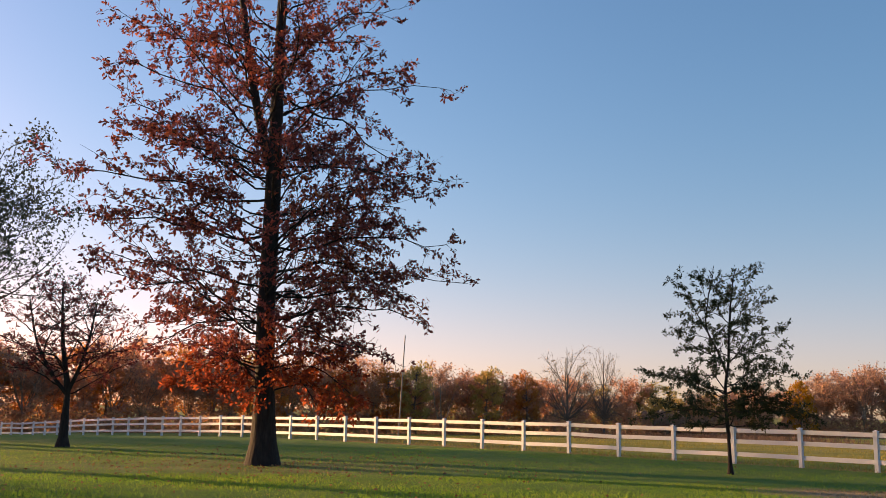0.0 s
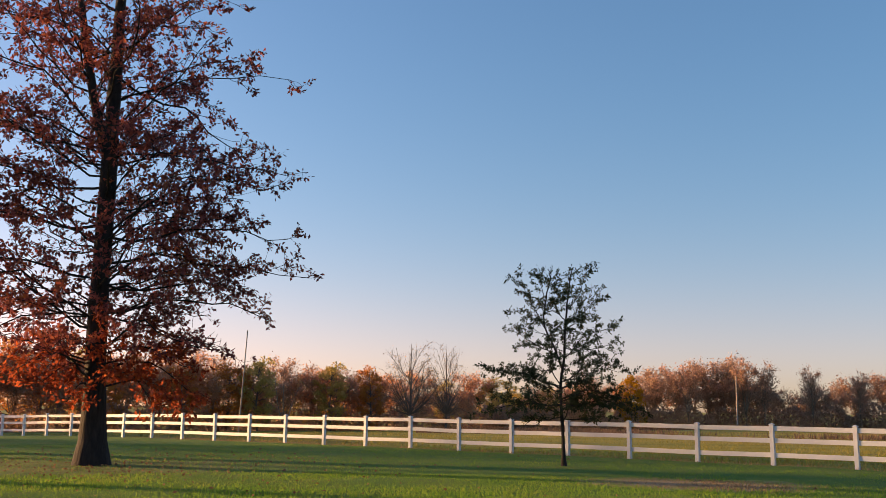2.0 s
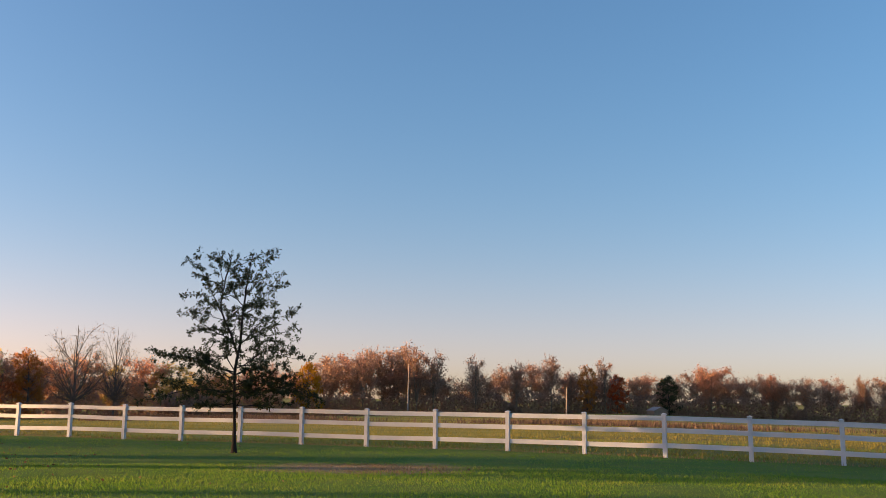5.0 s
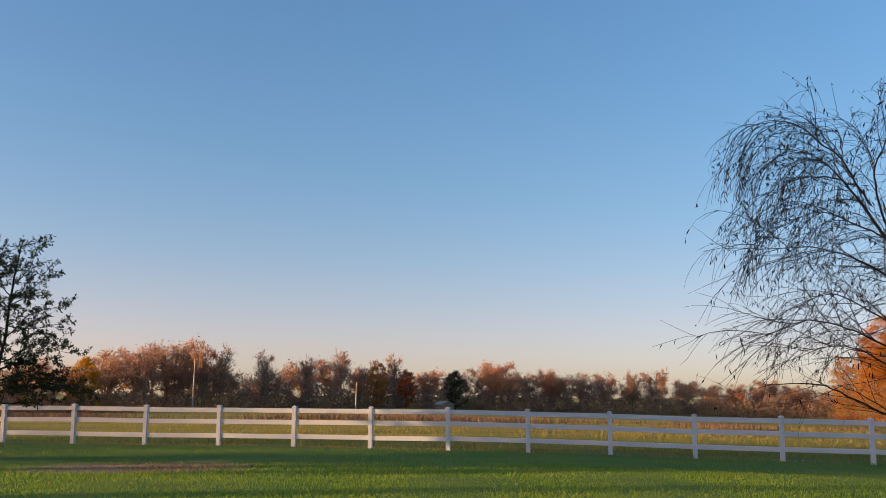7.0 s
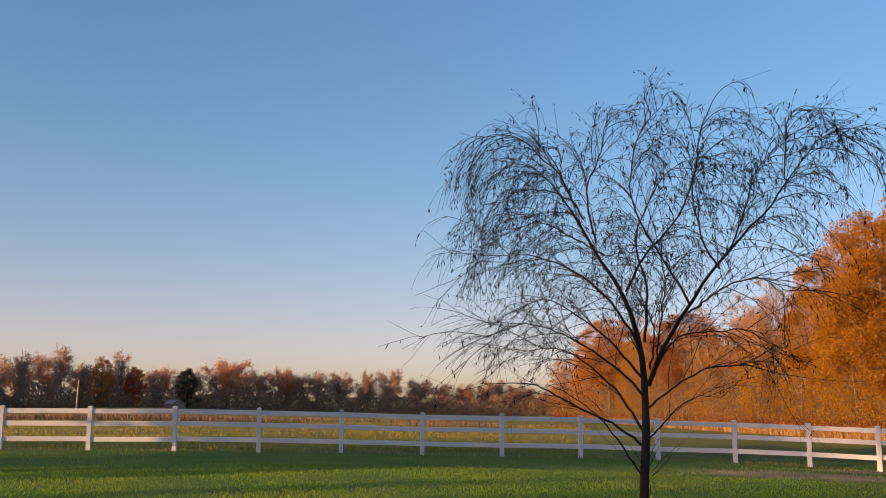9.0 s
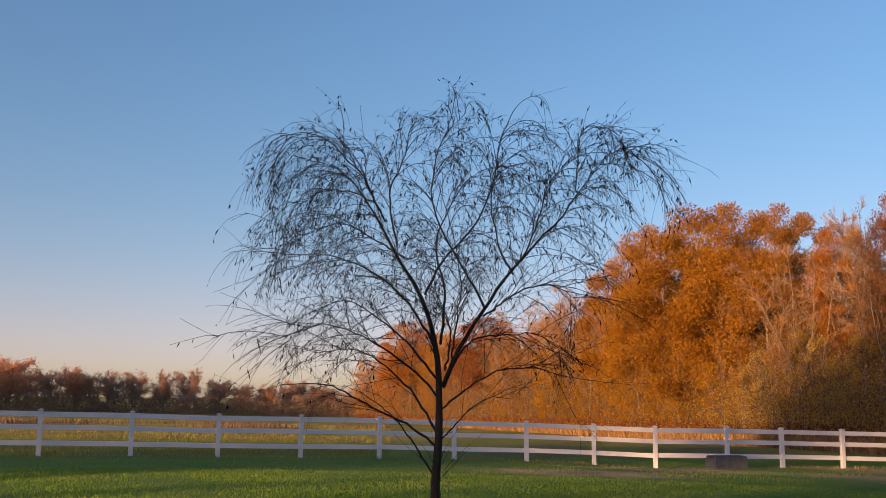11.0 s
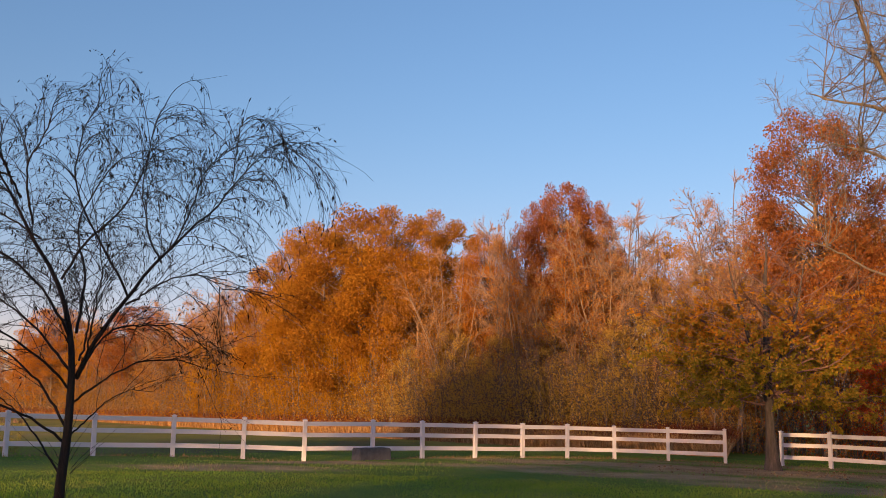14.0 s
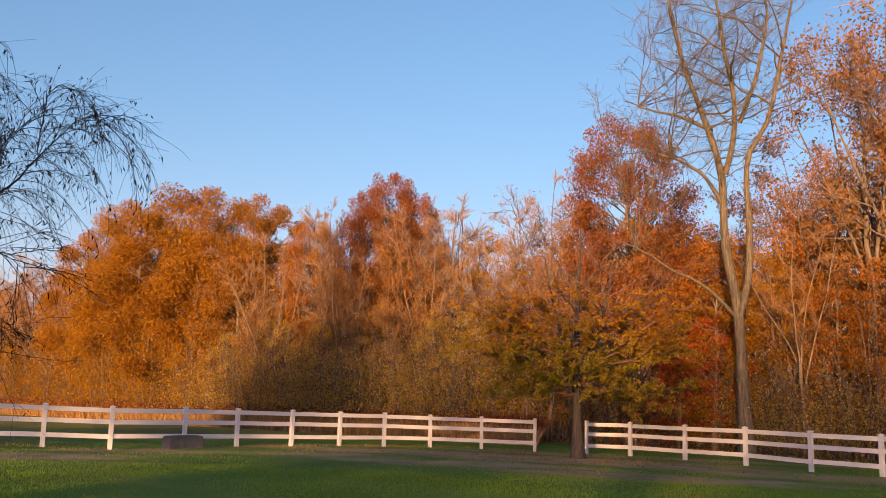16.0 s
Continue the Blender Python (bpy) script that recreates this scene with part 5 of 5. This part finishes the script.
def fill_wood():
    rng = np.random.default_rng(9)
    palettes = [(-60, ["orange", "gold", "thin_orange", "thin_rust"]), (-72, ["bare", "brown", "thin_orange", "bare_wide", "gold"]), (-79, ["gold", "brown", "gold", "orange", "gold"]), (-88, ["bare", "thin_brown", "thin_rust", "bare_wide", "brown"]),
                (-98, ["bare", "bare_wide", "thin_rust", "bare_grey", "brown"]), (-108, ["brown", "thin_orange", "thin_rust", "bare"]), (-113, ["orange", "gold", "thin_brown", "bare", "brown"]), (-119, ["thin_brown", "olive", "thin_orange", "bare", "orange"])]
    for row, (step, tall) in enumerate(((3.9, 0.62), (3.6, 0.84), (4.4, 0.94))):
        az = -64.5
        while az > -137:
            names = [p for a, p in palettes if az <= a][-1]
            r = edge_r(az) + (-1.0, 2.5, 7.0)[row] + rng.uniform(-1.2, 1.2)
            h = top_h(az) * tall * rng.uniform(0.8, 1.0) + (0.0, 0.0, 0.1)[row]
            plant(names[rng.integers(len(names))], az, r, h, rng.uniform(0.8, 1.15))
            az -= step * 55 / r * rng.uniform(0.7, 1.3)


fill_wood()


def back_of_wood():
    """Trees deep in the wood, which close the gaps between the trunks."""
    rng = np.random.default_rng(29)
    az = -66.0
    while az > -137:
        r = edge_r(az) + rng.uniform(10, 15)
        plant("thicket", az, r, top_h(az) * rng.uniform(0.68, 0.88), rng.uniform(1.0, 1.3))
        az -= 3.4 * 57 / r * rng.uniform(0.8, 1.2)

    for az, h in ((-81.0, 14.6), (-83.4, 15.4), (-85.6, 15.2), (-87.8, 14.4)):
        plant("thicket", az, edge_r(az) + 6, h, 1.0)


back_of_wood()


def undergrowth(name, mat, az0, az1, near, far, count, h, size, label, seed, stems=0):
    """Bushes and saplings along the wood's edge: clumps of leaves and thin stems."""
    rng = np.random.default_rng(seed)
    pos, lines = [], []
    clumps = max(6, count // 110)
    for _ in range(clumps):
        az = rng.uniform(az1, az0)
        p = on_ground(az, edge_r(az) + rng.uniform(near, far))
        hh, ww = h * rng.uniform(0.45, 1.0), h * rng.uniform(0.3, 0.55)
        n = count // clumps
        q = rng.normal(size=(n, 3)) * np.array([ww, ww, hh * 0.3]) + np.array([p.x, p.y, p.z + hh * 0.5])
        q[:, 2] = np.maximum(q[:, 2], p.z + 0.02)
        pos.append(q)
        for _ in range(2):
            lines.append((bend(rng, (p.x + rng.normal() * ww * 0.4, p.y + rng.normal() * ww * 0.4, p.z - 0.1), (rng.normal() * 0.2, rng.normal() * 0.2, 1), hh * 1.2, 5, 0.1, 0), np.linspace(0.02, 0.008, 5), 4))
    for _ in range(stems):
        az = rng.uniform(az1, az0)
        p = on_ground(az, edge_r(az) + rng.uniform(near, far))
        hh = rng.uniform(3, 9)
        lines.append((bend(rng, (p.x, p.y, p.z - 0.1), (rng.normal() * 0.1, rng.normal() * 0.1, 1), hh, 7, 0.05, 0.02), np.linspace(0.04, 0.012, 7), 4))
    v, f = leaf_tris(rng, np.concatenate(pos), size, size * 0.8, 0.1)
    root = thing(name, (0, 0, 0), label, "undergrowth", kind="stuff")
    under("leaves", quads("leaves", v, f), mat, root)
    under("stems", quads("stems", *tubes(lines)), BARK_GREY, root)


undergrowth("undergrowth", GOLD, -65, -87, -3.0, 2, 80000, 6.5, 0.11, "golden bushes and saplings at the foot of the wood", 201, 50)
undergrowth("undergrowth", OLIVE, -86.5, -103, -3, 2, 84000, 5.6, 0.095, "olive-green bushes at the foot of the wood", 202, 40)
undergrowth("undergrowth", BROWN, -88, -136, 0, 6, 56000, 5.5, 0.1, "brown brush and bare saplings in the wood", 203, 90)
undergrowth("undergrowth", OLIVE, -117, -134, -3, 2, 38000, 4.4, 0.1, "yellow-green bushes behind the fence", 204, 30)
undergrowth("undergrowth", CRIMSON, -111, -118, 0, 4, 7000, 4.0, 0.11, "red bushes in the wood", 205, 10)

# ------------------------------------------------------------------ far tree line

def far_kinds():
    a, b = billow(301, 10.6, 0.4, 3.0, 46, 90, 0.34, puff=0.33, hollow=0.4, stem_r=0.04, low=0.25), billow(302, 10.6, 0.6, 2.8, 42, 90, 0.34, puff=0.34, hollow=0.4, stem_r=0.04, low=0.25)
    far_fan = {"arms": 5, "twigs": 4, "trunk_r": 0.16, "thick": 0.04, "fan_out": 0.3, "twig_size": (0.85, 0.06), "puff": 0.45}
    c, d = fan(303, 10.6, 0.25, 7, 4.4, fuzz=15, flecks=8, fleck=0.25, **far_fan), fan(304, 10.6, 0.2, 7, 4.2, fuzz=9, flecks=18, fleck=0.27, **far_fan)
    e = fan(305, 10.6, 0.15, 7, 4.4, fuzz=7, flecks=26, fleck=0.28, **far_fan)
    return {"rust": (e, BARK_TAN, HAZED_RUST), "orange": (b, BARK_GREY, HAZED_ORANGE), "brown": (c, BARK_TAN, HAZED_BROWN), "thin_rust": (d, BARK_TAN, HAZED_RUST), "thin_brown": (d, BARK_TAN, HAZED_BROWN), "olive": (b, BARK_GREY, HAZED_OLIVE),
            "crimson": (a, BARK_GREY, CRIMSON), "green": (a, BARK_DARK, GREEN_LEAF), "gold": (a, BARK_GREY, GOLD), "dun": (e, BARK_TAN, HAZED_BROWN)}


FAR = far_kinds()
FAR_LABEL = {"rust": "rust-coloured tree in the far tree line", "orange": "orange tree in the far tree line", "brown": "half-bare brown tree in the far tree line",
             "thin_rust": "thinning russet tree in the far tree line", "thin_brown": "thinning brown tree in the far tree line", "olive": "olive-green tree in the far tree line", "crimson": "bright red tree in the far tree line",
             "green": "dark green tree in the far tree line", "gold": "yellow tree in the far tree line", "dun": "dull brown tree in the far tree line"}
FAR_FIRST = {}


def plant_far(kind, az, r, h, wide=1.0):
    m = Matrix.Translation(on_ground(az, r)) @ Euler((0, 0, (az * 31.7 + r) % 6.28)).to_matrix().to_4x4() @ Matrix.Diagonal((h / 12 * wide, h / 12 * wide, h / 10.5, 1))
    if kind not in FAR_FIRST:
        b, bk, lf = FAR[kind]
        FAR_FIRST[kind] = tree("far_tree", (0, 0, 0), b, bk, lf, FAR_LABEL[kind], "tree", "far tree line", twig_mat=HAZED_TWIG)
        FAR_FIRST[kind].matrix_basis = m
        return
    copy_thing(FAR_FIRST[kind], Matrix.Identity(4)).matrix_basis = m


FAR_R = [(47, 115), (25, 140), (5, 155), (-10, 170), (-20, 190), (-40, 220), (-66, 250)]
FAR_EL = [(47, 3.4), (27.5, 3.3), (18, 3.1), (5, 2.8), (2, 2.9), (-1, 2.2), (-3, 2.6), (-6, 2.0), (-12, 1.7), (-19, 1.8), (-21, 2.2), (-24, 2.4), (-27, 2.8), (-29, 1.5), (-33, 1.7), (-37, 1.8), (-41, 1.5), (-45, 1.6),
          (-49, 1.3), (-54, 1.2), (-58, 0.9), (-66, 0.5)]


def far_r(az):
    return float(np.interp(-az, [-a for a, _ in FAR_R], [r for _, r in FAR_R]))


def far_h(az, r, el=None):
    e = float(np.interp(-az, [-a for a, _ in FAR_EL], [x for _, x in FAR_EL])) if el is None else el
    return r * math.tan(radians(e)) + EYE - ground_at(polar(az, r))


for kind, az, el, wide in (("olive", 1.4, 3.0, 1.0), ("olive", -2.9, 2.75, 1.0), ("orange", -5.2, 2.6, 0.85), ("gold", -20.8, 2.25, 0.9), ("brown", -24.0, 2.5, 1.0), ("brown", -27.2, 2.95, 1.0), ("brown", -28.2, 2.6, 1.0),
                           ("brown", -30.8, 2.4, 0.9), ("brown", -33.2, 2.1, 1.0), ("brown", -35.3, 2.5, 1.0), ("orange", -37.4, 2.2, 0.8), ("brown", -38.5, 2.3, 0.9), ("crimson", -39.2, 1.7, 0.9),
                           ("green", -42.2, 1.65, 1.0), ("rust", -44.6, 1.8, 1.0), ("rust", -47.9, 1.55, 1.0), ("brown", -52.7, 1.4, 0.7), ("brown", -54.4, 1.55, 0.7)):
    plant_far(kind, az, far_r(az) - 3, far_h(az, far_r(az) - 3, el), wide)


def fill_far():
    rng = np.random.default_rng(12)
    for row, (back, share) in enumerate(((2, 0.84), (10, 1.0))):
        az = 46.0
        while az > -67:
            if az > -4:
                names = ["thin_rust", "rust", "thin_rust", "orange", "thin_brown", "olive"]
            elif az > -16:
                names = ["rust", "thin_rust", "rust", "olive"]
            elif az > -36:
                names = ["brown", "thin_rust", "dun", "thin_brown", "dun"]
            else:
                names = ["rust", "dun", "thin_rust", "thin_brown", "brown"]
            r = far_r(az) + back + rng.uniform(-3, 3)
            h = far_h(az, r) * share * rng.uniform(0.78, 1.14)
            plant_far(names[rng.integers(len(names))], az, r, h, rng.uniform(1.15, 1.65))
            az -= rng.uniform(0.9, 1.8) * (1.0 if az < 40 else 1.6)


fill_far()


def far_brush(label, mat, az0, az1, n, tall, seed):
    """The scrub below the far trees."""
    rng = np.random.default_rng(seed)
    az = rng.uniform(az1, az0, n)
    r = np.interp(-az, [-a for a, _ in FAR_R], [x for _, x in FAR_R]) + rng.uniform(-4, 4, n)
    x, y = -r * np.sin(np.radians(az)), r * np.cos(np.radians(az))
    lump = np.array([0.65 + 0.5 * noise.noise((a * 0.9, seed, 0)) for a in az])
    z = ground_z(x, y) + rng.uniform(0, 1, n) ** 1.2 * tall * lump * 1.5
    v, f = leaf_quads(rng, np.column_stack([x, y, z]), 0.5, 0.32, 0.0)
    root = thing("far_brush", (0, 0, 0), label, "brush", kind="stuff")
    under("scrub", quads("scrub", v, f), mat, root)


# the scrub's colour is lightened too, as haze over distance would
HAZED_SCRUB = leaf("hazed_scrub", [(0.1, (0.28, 0.185, 0.14)), (0.6, (0.36, 0.245, 0.18)), (1.0, (0.43, 0.295, 0.21))], 0.55, 0.8)
far_brush("dull brown scrub under the far tree line", HAZED_SCRUB, -12, -67, 60000, 4.4, 14)
far_brush("russet brush under the far tree line", HAZED_BROWN, 46, -14, 36000, 3.6, 15)

# two bare field trees before the far trees
FIELD_BARE = grow(71, 10.4, 0.17, 2.6, [(0, 1.5), (0.3, 2.6), (0.6, 3.5), (0.85, 3.0), (1, 1.6)], 34, 5, 4, rise=(0.55, 1.2), per_twig=1, leaf_size=(0.16, 0.1), bare=0.5, twig_r=0.012, wobble=0.06, twig_len=(0.5, 1.2))
field_tree = tree("field_tree", on_ground(-7.6, 112), FIELD_BARE, BARK_GREY, BROWN, "bare branching tree standing in the field", group="field trees")
copy_thing(field_tree, Matrix.Translation(on_ground(-9.75, 114)) @ Euler((0, 0, 2.2)).to_matrix().to_4x4() @ Matrix.Diagonal((0.72, 0.72, 1.0, 1)))


def pole(az, r, h, lean, label, thick=0.13, name="utility_pole"):
    root = thing(name, on_ground(az, r), label, "pole")
    root.rotation_euler = (0, radians(lean), radians(az))
    bm = bmesh.new()
    bmesh.ops.create_cone(bm, cap_ends=True, segments=10, radius1=thick, radius2=thick * 0.7, depth=h + 0.4, matrix=Matrix.Translation((0, 0, h / 2 - 0.2)))
    part("shaft", bm, WOOD_POLE, root)
    return root


pole(2.45, 62, 6.6, 2.5, "tall thin weathered pole leaning in the field", 0.05)
pole(-26.7, 150, 8.0, 0.5, "tall weathered pole before the far trees")
pole(-36.2, 150, 4.3, 1.0, "short pale pole in the field")


def dead_tree():
    """Pale dead stems before the far trees."""
    rng = np.random.default_rng(8)
    lines = []
    for dx, way, h in ((0.0, (0.02, 0, 1), 8.5), (0.1, (-0.16, 0.05, 1), 7.5), (-0.1, (0.2, 0, 1), 6.0)):
        ln = bend(rng, (dx, 0, -0.1), way, h, 9, 0.05, 0.02)
        lines.append((ln, np.linspace(0.12, 0.02, 9), 6))
        for _ in range(7):
            p, d = along(ln, rng.uniform(0.4, 0.95))
            lines.append((bend(rng, p, side_way(rng, d, 0.6), rng.uniform(0.8, 2.0), 5, 0.1, 0.05), np.linspace(0.02, 0.008, 5), 4))
    root = thing("dead_tree", on_ground(-0.2, 120), "dead pale tree with bare forked stems in the field", "tree")
    under("trunk", quads("trunk", *tubes(lines)), BARK_TAN, root)


dead_tree()


def farmhouse():
    at = on_ground(-41.5, 212)
    root = thing("house", at, "small tan gabled house with pale roof by the far trees", "house")
    root.rotation_euler = (0, 0, radians(-41.9 + 112))
    root.scale = (0.6, 0.6, 0.43)
    bm = bmesh.new()
    box(bm, 0, 0, 1.1, 7, 5, 2.4)
    for s in (-1, 1):
        bm.faces.new([bm.verts.new(p) for p in ((s * 3.5, -2.5, 2.3), (s * 3.5, 2.5, 2.3), (s * 3.5, 0, 4.0))])
    part("wall", bm, TAN_WALL, root)
    for s in (-1, 1):
        bm = bmesh.new()
        box(bm, 0, 0, 0, 7.8, 3.35, 0.12)
        bmesh.ops.transform(bm, verts=bm.verts, matrix=Matrix.Translation((0, s * 1.42, 3.2)) @ Euler((-s * 0.6, 0, 0)).to_matrix().to_4x4())
        part("roof", bm, SHINGLE, root)
    for x in (-2.0, 0.3, 2.2):
        bm = bmesh.new()
        box(bm, x, -2.52, 1.3, 0.9, 0.06, 1.1)
        part("window", bm, DARK_GLASS, root)


farmhouse()

# ------------------------------------------------------------------ grasses


def blades(name, label, mat, pts, height, width, seed, parts_name="blades"):
    rng = np.random.default_rng(seed)
    n = len(pts)
    a = rng.uniform(0, 6.28, n)
    h = height * rng.uniform(0.5, 1.25, n)
    w = width * rng.uniform(0.7, 1.3, n)
    side = np.column_stack([np.cos(a), np.sin(a), np.zeros(n)]) * w[:, None]
    tip = np.column_stack([rng.normal(size=n) * 0.35 * h, rng.normal(size=n) * 0.35 * h, h])
    v = np.stack([pts - side, pts + side, pts + tip], 1).reshape(-1, 3)
    root = thing(name, (0, 0, 0), label, "grass", kind="stuff")
    under(parts_name, quads(name, v, np.arange(3 * n).reshape(n, 3)), mat, root)


def scatter(rng, n, az0, az1, r0, r1):
    az = np.radians(rng.uniform(az1, az0, n))
    r = np.sqrt(rng.uniform(r0 * r0, r1 * r1, n))
    x, y = -r * np.sin(az), r * np.cos(az)
    return np.column_stack([x, y, ground_z(x, y) - 0.01])


def off_soil(pts, seed):
    """Leaves the worn places nearly bare of grass."""
    rng = np.random.default_rng(seed)
    keep = np.ones(len(pts), bool)
    for x, y, rx, ry, turn, strength in SOIL:
        ca, sa = math.cos(radians(turn)), math.sin(radians(turn))
        dx, dy = pts[:, 0] - x, pts[:, 1] - y
        d = np.hypot((dx * ca + dy * sa) / rx, (-dx * sa + dy * ca) / ry)
        keep &= ~((d < 0.85 + rng.normal(size=len(pts)) * 0.2) & (rng.uniform(size=len(pts)) < strength))
    return pts[keep], pts[~keep]


def field_places(n, seed):
    """Places in the rough pasture beyond the fence, denser near it."""
    rng = np.random.default_rng(seed)
    az = np.radians(rng.uniform(-66, 24, n))
    r = 30 + 70 * rng.uniform(0, 1, n) ** 1.3
    x, y = -r * np.sin(az), r * np.cos(az)
    k = (0.74 * x + 0.68 * y) > 30.4
    clump = np.array([noise.noise((a * 0.05 - b * 0.05, a * 0.16 + b * 0.16, 3.0)) for a, b in zip(x, y)])
    k &= clump > rng.uniform(-0.7, 0.25, n)
    return np.column_stack([x, y, ground_z(x, y) - 0.01])[k]


blades("field_grass", "yellow-green rough grass in the open field", FIELD_GRASS, field_places(110000, 24), 0.10, 0.02, 25)
_r = np.random.default_rng(21)
_lawn, _worn = off_soil(np.concatenate([scatter(_r, 210000, 30, -130, 13, 24), scatter(_r, 110000, 30, -130, 24, 42)]), 23)
blades("lawn_grass", "short green lawn grass with yellow blades", GRASS, _lawn, 0.05, 0.0085, 22)
blades("worn_grass", "thin tan dry grass on the worn places of the lawn", WORN, _worn, 0.05, 0.011, 26)


def belt(n, az0, az1, near, far, seed):
    """Places along a band a little before the wood's edge."""
    rng = np.random.default_rng(seed)
    az = rng.uniform(az1, az0, n)
    r = np.interp(-az, [-a for a, _ in EDGE], [x for _, x in EDGE]) + rng.uniform(near, far, n)
    x, y = -r * np.sin(np.radians(az)), r * np.cos(np.radians(az))
    return np.column_stack([x, y, ground_z(x, y) - 0.02])


blades("dry_grass", "tall straw-coloured dry grass before the wood", STRAW, belt(26000, -66, -106, -9, -4, 31), 0.85, 0.03, 32)
blades("red_brush", "red-brown weeds along the foot of the wood", BRAMBLE, belt(26000, -64, -106, -5, -1, 33), 1.35, 0.05, 34)
blades("verge_grass", "long rough grass under the fence", STRAW, np.concatenate([np.column_stack([x, y, ground_z(x, y)]) for x, y in
       ((lambda a, b, r: (a.x + (b.x - a.x) * r[0] + r[1], a.y + (b.y - a.y) * r[0] + r[1]))(p, q, (_r.uniform(0, 1, 160), _r.normal(size=160) * 0.12)) for p, q in zip(RUN_A[20:], RUN_A[21:]))]), 0.10, 0.008, 35)
_s = np.random.default_rng(41)
_az, _d = _s.uniform(-66, -8, 26000), 70 + 22 * _s.uniform(0, 1, 26000)
_x, _y = -_d * np.sin(np.radians(_az)), _d * np.cos(np.radians(_az))
_k = np.array([noise.noise((a * 0.035, b * 0.12, 7.0)) for a, b in zip(_x, _y)]) > _s.uniform(-0.15, 0.3, len(_x))
blades("field_weeds", "dry brown weeds across the field", WEEDS, np.column_stack([_x, _y, ground_z(_x, _y)])[_k], 0.42, 0.03, 42)


def fallen_leaves():
    rng = np.random.default_rng(51)
    c = np.array([OAK.x, OAK.y])
    p = c + rng.normal(size=(1100, 2)) * 4.5
    q = np.column_stack([p, ground_z(p[:, 0], p[:, 1]) + 0.03])
    g = np.array([GAP.x, GAP.y]) + rng.normal(size=(450, 2)) * 3.5
    q = np.concatenate([q, np.column_stack([g, ground_z(g[:, 0], g[:, 1]) + 0.03])])
    v, f = leaf_quads(rng, q, 0.085, 0.055, 0.0, 0.12)
    root = thing("fallen_leaves", (0, 0, 0), "dry fallen leaves scattered on the lawn", "leaves", kind="stuff")
    under("leaves", quads("fallen", v, f), FALLEN, root)


fallen_leaves()
